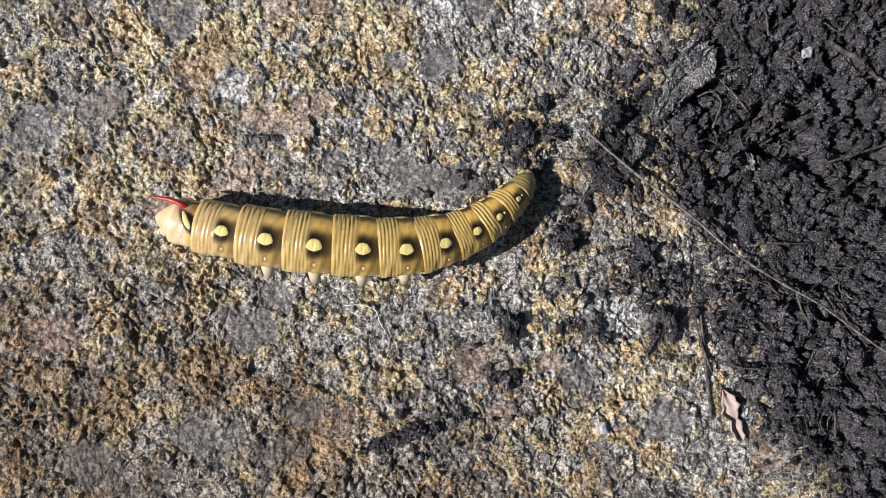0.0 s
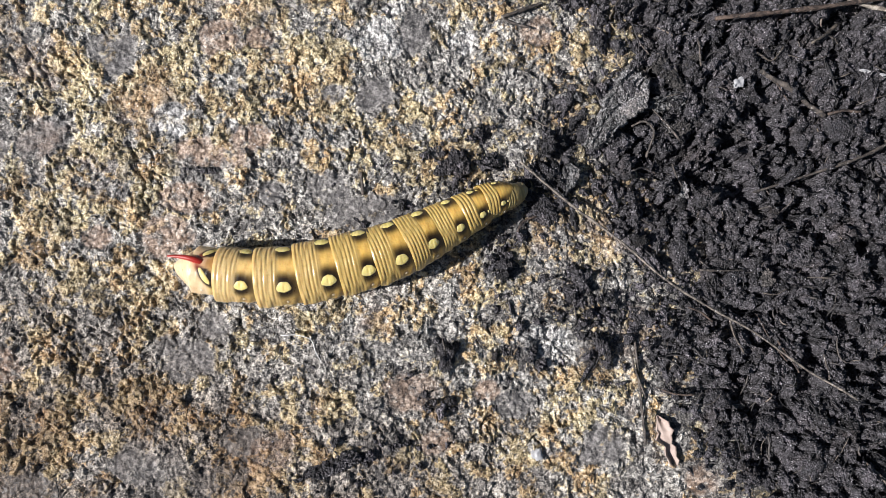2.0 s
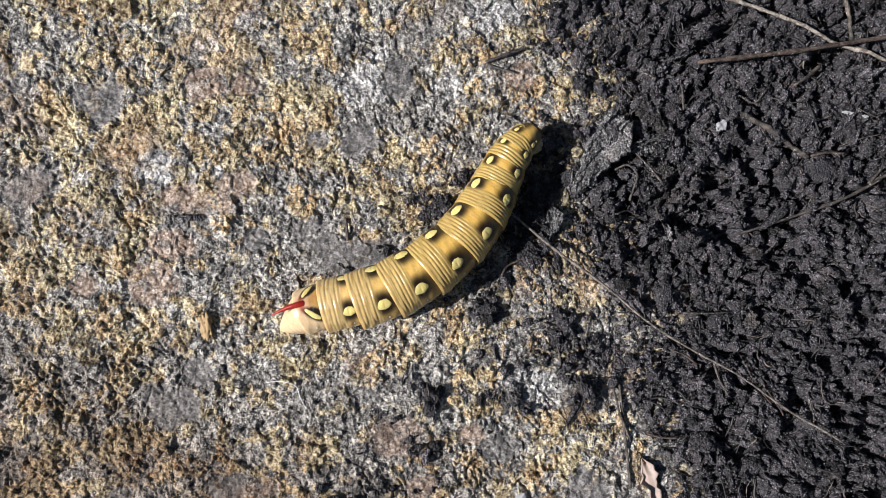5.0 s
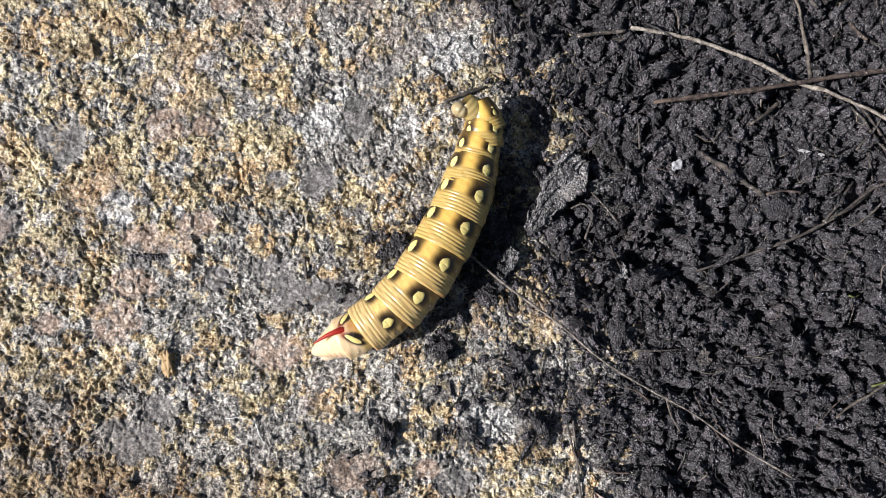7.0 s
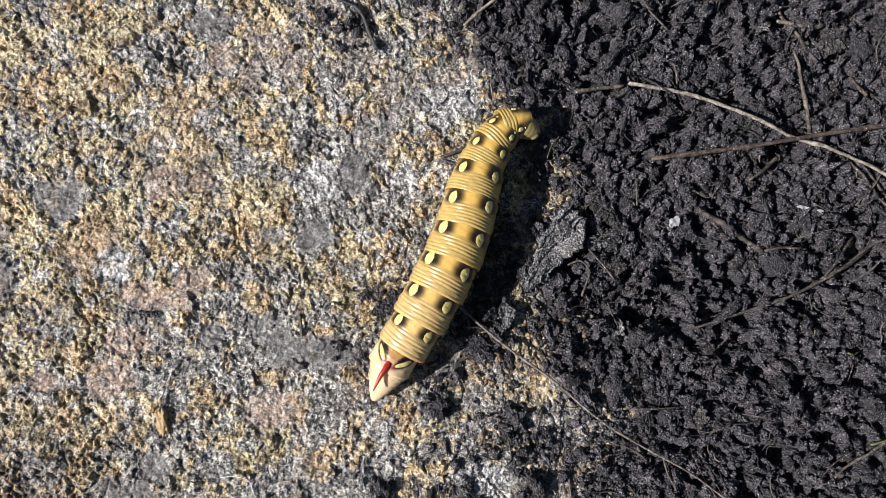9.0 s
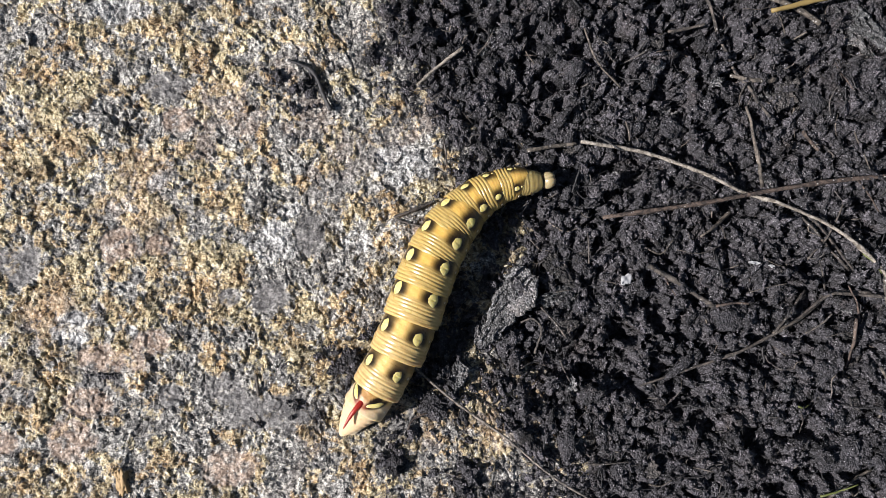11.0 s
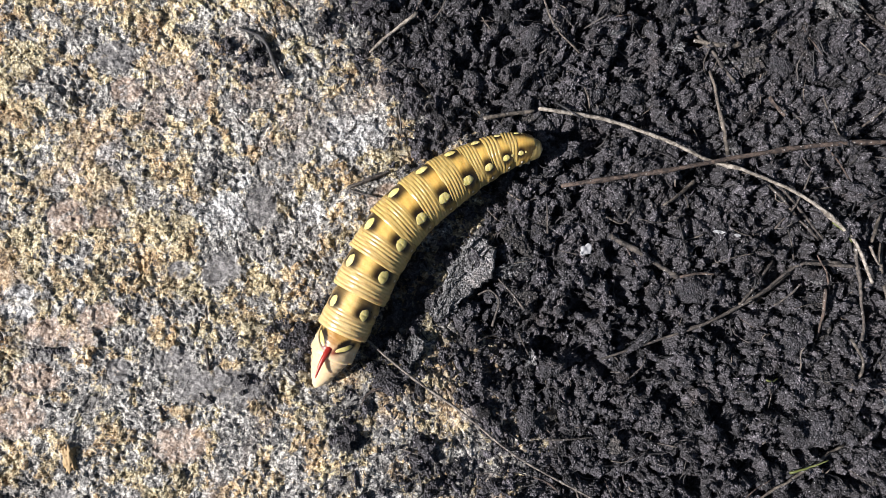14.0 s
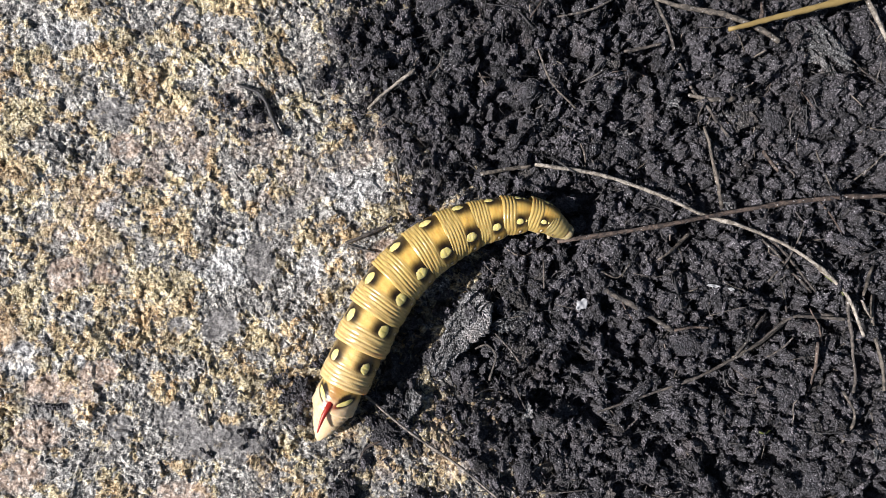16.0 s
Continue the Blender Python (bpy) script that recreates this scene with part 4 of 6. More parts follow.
char_sheet(47.8, 34.2, (20, 8.5, 1.3), 57, -24, CHARWOOD, "grey crumbly tilted slab of charred wood on peat", 2, 16, 1.6)
char_sheet(58.5, 36.2, (10, 4, 1.6), 14, -10, ASH, "black crumbly ridge of charred wood on peat", 3, 4, 1.2)
char_sheet(37.6, 20, (6.5, 5, 0.7), 80, -20, ASH, "small ragged plate of char standing up from the rock", 4, 0, 1.2)
char_sheet(60, 41.6, (9, 4.6, 0.6), 140, 8, DRYLEAF, "flat dark charred leaf piece on peat", 5, 0, 1.4)
char_sheet(103, 41.5, (8, 5, 2.4), 95, -8, CRUMB, "oblong granular clod of charred peat", 6, 0, 0.6)
char_sheet(-10.5, -36, (13, 3.4, 1.5), 18, -6, CRUMB, "black crumbly charred stub lying on rock", 8, 3, 0.5)
# added black sliver: stands in for the shade inside a crack of the rock
char_sheet(-35, 21.4, (6.5, 1.5, 0.6), -6, 0, CRUMB, "small black piece filling in for a shaded crack in rock", 9, 0, 0.2)
char_sheet(107, 79, (8, 4.5, 1.4), 60, -15, ASH, "grey granular slab of char on peat", 7, 2, 1.0)
# scattered bits of burnt plants, each lying on the peat
def scatter(count, seed, depth_from=2.0):
    rng = np.random.default_rng(seed)
    made = []
    while len(made) < count:
        x, y = rng.uniform(25, 146), rng.uniform(-50, 104)
        if sample(PEAT_DEPTH, x * MM, y * MM) > depth_from and all(math.hypot(x - p, y - q) > 4 for p, q, _ in made):
            made.append((x, y, rng))
    return made


for i, (x, y, rng) in enumerate(scatter(90, 61)):
    turn, length, bend = rng.uniform(0, math.pi), rng.uniform(3, 9) + (rng.uniform() > 0.8) * 7, rng.normal(0, 0.25)
    d = np.array([math.cos(turn), math.sin(turn)]) * length / 2
    e = np.array([-d[1], d[0]]) * bend
    r = rng.uniform(0.08, 0.24)
    material = (ROOT, FIBRE, ROOT, DULL, BARK)[rng.integers(0, 5)]
    words = {ROOT: "short dark dead twig on charred peat", FIBRE: "short black charred twig on peat", DULL: "short dull brown dead twig on charred peat", BARK: "short reddish brown twig on charred peat"}[material]
    tagged(stalk("dead_twig", [(x - d[0], y - d[1]), (x + e[0], y + e[1]), (x + d[0], y + d[1])], r, r * rng.uniform(0.5, 1), material, words, "twig", 0.35, 9, rng.uniform(0.2, 0.9), 6, 1, i), group="dead twigs on the peat")
for i, (x, y, rng) in enumerate(scatter(60, 62)):
    words, material = ((("thin charred leaf scrap on peat"), DRYLEAF), (("ashy grey leaf scrap on peat"), ASH), (("black charred bark flake on peat"), CRUMB))[i % 3]
    tagged(flake("leaf_scrap", x, y, (rng.uniform(2.5, 6), rng.uniform(1.2, 3), 0.25), rng.uniform(0, 360), material, words, "leaf scrap", 20 + i, 0.15, (rng.uniform(-35, 35), rng.uniform(-25, 25)), rng.uniform(0.4, 1.2), 0.9), group="leaf scraps on the peat")
for i, (x, y, rng) in enumerate(scatter(60, 63)):
    size = rng.uniform(2.0, 5.0)
    tagged(chunk("clod", x, y, (size * 1.3, size, size * 0.8), rng.uniform(0, 360), PEAT, "crumbly black clod of charred peat", "clod", 30 + i, 0, 0.2, 0.4, 3), group="clods of charred peat")

splintered(128, 95, (17, 9, 5), -35, 60, ASH, "large splintered lump of charred wood on peat", 7)
chunk("charred_wood", 122, 2, (10, 8, 5), 0, PEAT, "black crumbly lump of charred peat", "charred lump", 8, 0, 0.3, 0.35, 4)
splintered(33, 14, (7.5, 4.5, 2.2), -30, 24, CRUMB, "ragged splintered black char at the rock edge", 9, 1.0)
char_sheet(14, 22.5, (7, 5, 1.0), 15, -8, CRUMB, "ragged black crust of char lying on rock", 11, 0, 0.4)
chunk("bud_scale", -30.4, 0, (4.6, 2.2, 1.7), 105, OCHRE, "short ochre dry bud scale on rock", "plant scrap", 13, 0, 0.35, 0.25, 4)
chunk("pebble", 30.8, -34.7, (2.4, 2.1, 1.6), 20, WHITE, "small glinting quartz pebble on rock", "pebble", 11)
chunk("seed", 137.1, 86, (1.8, 1.5, 1.4), 20, STRAW, "tiny round tan seed on charred peat", "seed", 12, 0, 0, 0.1)
flake("white_flake", 73.2, 39.8, (2.9, 2.0, 0.35), 40, WHITE, "small shiny white flake on black peat", "flake", 3, 0.05, (8, 5), 2.4, 0.8)
flake("white_flake", 101.5, 43.1, (2.8, 0.55, 0.3), -8, WHITE, "narrow white flake on black peat", "flake", 4, 0.1, (0, 0), 1.8, 0.7)
flake("white_flake", 105.2, 42.4, (1.5, 0.5, 0.3), -15, WHITE, "tiny white flake on black peat", "flake", 5, 0.1, (0, 0), 1.8, 0.7)
flake("pale_scrap", 56.9, -32.6, (10.5, 2.7, 0.7), -72, PALE, "pale pinkish dry leaf scrap on rock edge", "leaf scrap", 9, 0.75, (5, 0), 0.9, 0.75)
flake("charred_leaf", 117.7, 75.6, (10, 4.5, 0.3), -25, DRYLEAF, "dark charred curled leaf on peat", "leaf", 8, 0.4, (15, 0), 1.5, 0.9)
flake("charred_leaf", 111, 80, (9, 4, 0.3), 60, DRYLEAF, "charred grey leaf fragment on peat", "leaf", 9, 0.3, (-10, 8), 1.3, 0.9)
flake("charred_leaf", 60.5, 30, (6, 2.6, 0.3), 15, DRYLEAF, "thin charred leaf sliver on peat", "leaf", 10, 0.5, (0, 8), 1.2)


# ---------------------------------------------------------------- the caterpillar
TAN, OLIVE, GOLD, DARKBAND, CREAM = (np.array(c) for c in ((0.6, 0.425, 0.15), (0.5, 0.362, 0.117), (0.48, 0.305, 0.077), (0.016, 0.009, 0.004), (0.78, 0.60, 0.38)))


class Ring:
    """One body segment: x towards the head, z to the back. Lengths in mm; its eyespots stand at x = 0."""

    def __init__(self, radius, lip, front, ridges, spot, olive=0.0, spot_turn=43):
        self.radius, self.lip, self.front, self.ridges, self.spot, self.olive, self.turn = radius, lip, front, ridges, spot, olive, radians(spot_turn)

    def reach(self, x, a):
        """Radius at x and angle a from the back, a array-like."""
        R, smooth_from = self.radius, -0.16 * abs(self.lip)
        r = np.where(x < smooth_from, R * ((1.05 if self.olive > 0.35 else 1.008) - (0.065 if self.olive > 0.35 else 0.023) * (x - self.lip) / (smooth_from - self.lip) - 0.02 * np.exp(-(((x - self.lip) / 0.3) ** 2))), R * (0.985 - (0.32 if R < 4.2 else 0.26 if self.olive > 0.35 else 0.14) * np.clip((x - smooth_from) / (self.front - smooth_from), 0, 1) ** 1.7))
        if self.ridges:
            u = np.clip((x + 0.09 * np.sin(4 * a + 3 * R) - self.lip) / (smooth_from - self.lip), 0, 1) * self.ridges
            f = np.abs(2 * (u - np.floor(u)) - 1)
            r = r + np.where(x < smooth_from, R * (0.016 if R > 4.2 else 0.04) * (1 - f**2.2) - R * 0.008, 0) * (1 - 0.85 * step(0.9, 1.5, np.abs(a)))
        low = np.clip(-np.cos(a), 0, 1)
        wave = (0.022 if self.ridges else 0.012) * np.sin(x * 2.1 + 1.5 * a) * np.sin(x * 0.9 + 3.1 * a + R) * step(1.0, 1.5, np.abs(a)) + 0.008 * np.sin(5 * a + 7 * x + R * 9) * np.sin(2 * a - x * 3)
        return r * (1 - 0.10 * low**2) * (1 + 0.04 * np.exp(-((np.abs(a) - 1.75) / 0.2) ** 2) + wave)

    def colour(self, x, a):
        R = self.radius
        body = TAN * (1 - max(self.olive, 0)) + OLIVE * max(self.olive, 0) + (CREAM - TAN) * max(-self.olive, 0)
        smooth_from = -0.16 * abs(self.lip)
        band = step(smooth_from - 0.4, smooth_from + 0.5, x)[..., None]
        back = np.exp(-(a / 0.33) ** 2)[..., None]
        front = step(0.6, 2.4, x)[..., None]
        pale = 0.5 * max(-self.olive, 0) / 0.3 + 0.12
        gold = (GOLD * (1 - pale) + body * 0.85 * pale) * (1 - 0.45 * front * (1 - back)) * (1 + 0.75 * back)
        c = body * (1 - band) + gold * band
        if self.spot:
            dx, ds = x + 0.1, (np.abs(a) - self.turn) * R
            d = np.hypot(dx / (self.spot * 1.35), ds / (self.spot * 1.5))
            dark = (1 - step(0.75, 1.75, d))[..., None] * step(smooth_from - 1.3, smooth_from + 0.4, x)[..., None]
            c = c * (1 - dark) + DARKBAND * dark
            inner = step(0.18, 0.5, np.abs(a))[..., None] * (1 - step(0.95, 1.3, np.abs(a)))[..., None] * band * (0.74 - 0.3 * pale)
            c = c * (1 - inner) + DARKBAND * 1.5 * inner
        if self.ridges:
            u = (x + 0.09 * np.sin(4 * a + 3 * R) - self.lip) / (smooth_from - self.lip) * self.ridges
            # crease shade painted into the colour along the grooves between ridges
            groove = np.exp(-((u - np.round(u)) / 0.16) ** 2)[..., None] * (1 - band)
            c = c * (1 - 0.12 * groove)
        pore = np.hypot((x - 0.2) / 0.62, (np.abs(a) - 1.45) * R / 0.85)
        ringed = (step(0.45, 0.6, pore) * (1 - step(0.75, 1.15, pore)))[..., None] * 0.6
        c = c * (1 - ringed) + np.array([0.1, 0.05, 0.02]) * ringed
        under = step(1.5, 2.0, np.abs(a))[..., None]
        return c * (1 - under) + (body * 0.9 + 0.1) * under

    def mesh(self, sides=84):
        smooth_from = -0.16 * abs(self.lip)
        x = np.r_[np.linspace(self.lip, smooth_from, max(10, self.ridges * 7)), np.linspace(smooth_from, self.front, 22)[1:]]
        a = np.linspace(-math.pi, math.pi, sides, endpoint=False)
        X, A = np.meshgrid(x, a, indexing="ij")
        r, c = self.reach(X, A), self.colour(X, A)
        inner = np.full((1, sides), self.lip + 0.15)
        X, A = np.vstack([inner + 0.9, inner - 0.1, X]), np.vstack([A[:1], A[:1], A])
        # the tucked-in rim gets darker colour: shade under the lip, painted in
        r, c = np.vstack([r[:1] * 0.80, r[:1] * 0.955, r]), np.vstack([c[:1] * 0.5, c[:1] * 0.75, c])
        verts = np.stack([X, -r * np.sin(A), r * np.cos(A)], -1) * MM
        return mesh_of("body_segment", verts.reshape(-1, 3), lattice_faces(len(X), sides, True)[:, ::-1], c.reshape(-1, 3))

    def patch(self, x0, a0, long, wide, skew=0.0, proud=0.13):
        """A raised oval on the skin at x0 and angle a0: long (along the body) and wide in mm."""
        rings, spokes = 6, 22
        verts, faces = [], []
        for i in range(rings + 1):
            q = i / rings
            for j in range(spokes):
                p = 2 * math.pi * j / spokes
                u, w = q * math.cos(p) * long, q * math.sin(p) * wide
                wob = 1 + 0.05 * math.sin(3 * p + x0) + 0.04 * math.sin(5 * p)
                x, a = x0 + (u + skew * w) * wob, a0 + w * wob / self.radius
                r = float(self.reach(np.array(x), np.array(a))) + proud * (1 - q**5) - 0.03
                verts.append((x, -r * math.sin(a), r * math.cos(a)))
        return mesh_of("eyespot", np.array(verts) * MM, lattice_faces(rings + 1, spokes, True))


def limb(points, radii, seed):
    return tube(np.array(points) * MM, np.array(radii) * MM, 10, seed, 0.04)


caterpillar = tagged(new("caterpillar"), "plump ringed tan caterpillar with yellow eyespots and red horn", "caterpillar")
SEGMENTS = {}
# name: radius, rear lip, front, ridges, eyespot, olive tint
PLAN = {"A7": (5.05, -5.2, 4.2, 5, 1.2, -0.3), "A6": (5.55, -5.3, 4.6, 5, 1.35, -0.2), "A5": (5.75, -5.5, 4.6, 6, 1.4, -0.1), "A4": (5.75, -5.4, 4.6, 6, 1.35, 0.2),
        "A3": (5.55, -4.9, 4.3, 6, 1.3, 0.3), "A2": (5.15, -4.6, 4.2, 6, 1.2, 0.4), "A1": (4.5, -4.2, 4.0, 6, 0.95, 0.5), "T3": (3.95, -3.4, 3.4, 4, 0.78, 0.6),
        "T2": (3.4, -3.2, 3.2, 4, 0.62, 0.7)}


def body_segment(key):
    radius, lip, front, ridges, spot, olive = PLAN[key]
    ring = Ring(radius, lip, front, ridges, spot, olive)
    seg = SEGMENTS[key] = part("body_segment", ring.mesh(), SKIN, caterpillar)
    for s in (-1, 1):
        part("eyespot", ring.patch(0, s * ring.turn, spot * 1.05, spot * 0.86), SPOT, seg, "raised yellow eyespot in a black ring")
        if key in ("T2", "T3"):
            part("eyespot", ring.patch(spot * 1.75, s * ring.turn, spot * 0.35, spot * 0.4), SPOT, seg, "small yellow dot")
        part("spiracle", ring.patch(0.2, s * 1.45, 0.26, 0.4, 0, 0.1), PORE, seg, "pale breathing pore in a dark ring")
        if key in ("A3", "A4", "A5", "A6"):
            part("proleg", limb([(0, -s * radius * 0.5, -radius * 0.55), (0, -s * radius * 0.62, -radius * 0.85), (0, -s * radius * 0.6, -radius * 1.12)], [1.5, 1.15, 0.95], 3), LIMB, seg)
        if key in ("T2", "T3"):
            part("leg", limb([(0.3, -s * radius * 0.45, -radius * 0.7), (0.6, -s * radius * 0.6, -radius * 1.0), (1.1, -s * radius * 0.45, -radius * 1.25)], [0.6, 0.45, 0.15], 5), LIMB, seg)
    return seg


def tail_segment():
    """The eighth ring, with its slanting yellow bars, the horn, and the cream hind plate on a piece of its own."""
    ring = Ring(4.4, -2.6, 4.2, 0, 0, 0.0, 30)

    def colour(x, a):
        w = (np.abs(a) - 0.62) * 4.4
        u = x - 0.35 - 0.62 * w
        outline = 1 - step(1.1, 1.75, np.hypot(u / 0.72, w / 1.75))
        wedge = 1 - step(0.75, 1.15, np.hypot((u - 1.0) / 1.05, (w + 0.35) / 1.35))
        dark = (np.maximum(outline, wedge) * step(0.1, 0.26, np.abs(a)))[..., None]
        hot = np.exp(-((x + 1.1) / 0.8) ** 2 - (a / 0.3) ** 2)[..., None]
        back = np.exp(-(a / 0.5) ** 2)[..., None] * step(-0.6, 0.6, x)[..., None]
        ahead = step(0.2, 1.8, x)[..., None]
        c = CREAM * (1 - ahead) + TAN * ahead
        c = c * (1 - 0.85 * back) + np.array([0.42, 0.21, 0.06]) * 0.85 * back
        c = c * (1 - dark) + DARKBAND * dark
        return c * (1 - hot) + np.array([0.4, 0.06, 0.03]) * hot

    ring.colour = colour
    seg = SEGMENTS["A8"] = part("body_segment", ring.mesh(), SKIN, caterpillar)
    for s in (-1, 1):
        part("eyespot", ring.patch(0.35, s * 0.62, 0.62, 1.65, 0.62 * s), SPOT, seg, "slanting yellow bar in a black patch")
        part("spiracle", ring.patch(-0.3, s * 1.35, 0.26, 0.4, 0, 0.1), PORE, seg, "pale breathing pore in a dark ring")
    n = 30
    u = np.linspace(0, 1, n)
    line = np.stack([-0.3 - 6.6 * u, 0.25 * np.sin(u * 3.1), 3.1 + 1.5 * (1 - np.exp(-u * 7)) + 0.3 * u - 0.4 * u * u], -1)
    radii = (0.5 * (1 - u) ** 0.9 + 0.2 * np.exp(-u * 9) + 0.12) * (1 + 0.25 * (np.arange(n) % 2))
    part("horn", limb(line, radii, 4), HORN, seg, "curved granular dark red tail horn")

    sides = 60
    x = np.linspace(0.2, -10.4, 36)
    a = np.linspace(-math.pi, math.pi, sides, endpoint=False)
    X, A = np.meshgrid(x, a, indexing="ij")
    q = np.clip((-2.0 - X) / 8.4, 0, 1)
    r = (4.2 - 0.45 * step(-2.0, 0.2, X)) * np.sqrt(np.clip(1 - q**6, 0.0012, 1)) * (1 - 0.74 * q**1.15)
    drop = -0.6 * q**1.6
    flat = np.where(np.cos(A) > 0, 1 - 0.25 * q, 0.78)
    y, z = -r * np.sin(A) * (1 - 0.08 * q), r * np.cos(A) * flat + drop
    fold = 0.10 * np.sin(X * 5.0) * np.exp(-((np.abs(A) - 1.3) / 0.4) ** 2)
    verts = np.stack([X, y * (1 + fold * 0.3), z + fold], -1) * MM
    pink = np.exp(-((np.abs(A) - 1.2) / 0.25) ** 2)[..., None] * 0.35
    c = CREAM * (1 - pink) + np.array([0.5, 0.3, 0.2]) * pink
    hind = SEGMENTS["TAIL"] = part("hind_plate", mesh_of("hind_plate", verts.reshape(-1, 3), lattice_faces(36, sides, True), c.reshape(-1, 3)), SKIN, caterpillar, "smooth cream hind plate")
    for s in (-1, 1):
        part("proleg", limb([(-5.5, -s * 1.3, -1.7), (-7.4, -s * 1.1, -2.5), (-8.7, -s * 0.9, -3.0), (-9.2, -s * 0.8, -3.5)], [1.3, 1.2, 1.05, 0.8], 7), LIMB, hind, "pale rounded clasper")


def front_end():
    ring = Ring(2.6, -2.2, 2.4, 3, 0, 0.75)
    ring.colour = lambda x, a: np.ones((*np.shape(x), 3)) * np.array([0.42, 0.325, 0.13]) * (0.8 + 0.2 * np.cos(x * 6))[..., None]
    seg = SEGMENTS["T1"] = part("body_segment", ring.mesh(60), SKIN, caterpillar)
    for s in (-1, 1):
        part("leg", limb([(0.3, -s * 1.2, -2.0), (0.8, -s * 1.7, -2.8), (1.3, -s * 1.2, -3.4)], [0.55, 0.4, 0.12], 5), LIMB, seg)
        part("spiracle", ring.patch(0.0, s * 1.4, 0.2, 0.32, 0, 0.08), SPIRACLE, seg)
    v, f = ball(4)
    p = v * np.array([1.5, 1.75, 1.95])
    p[:, 2] -= 0.55 * np.exp(-((v[:, 1]) / 0.16) ** 2) * (v[:, 2] > 0) * v[:, 2] * 0.5
    c = np.tile(np.array([0.42, 0.345, 0.2]), (len(v), 1)) * (1 - 0.25 * np.exp(-(v[:, 1] / 0.12) ** 2))[:, None]
    me = mesh_of("head", p * MM, f, c)
    head = SEGMENTS["H"] = part("head", me, SKIN, caterpillar, "small rounded olive-grey head capsule")
    for s in (-1, 1):
        part("mandible", limb([(1.2, -s * 0.35, -1.2), (1.75, -s * 0.3, -1.7), (1.7, -s * 0.1, -2.1)], [0.4, 0.32, 0.12], 6), SPIRACLE, head)


for key in PLAN:
    body_segment(key)
tail_segment()
front_end()


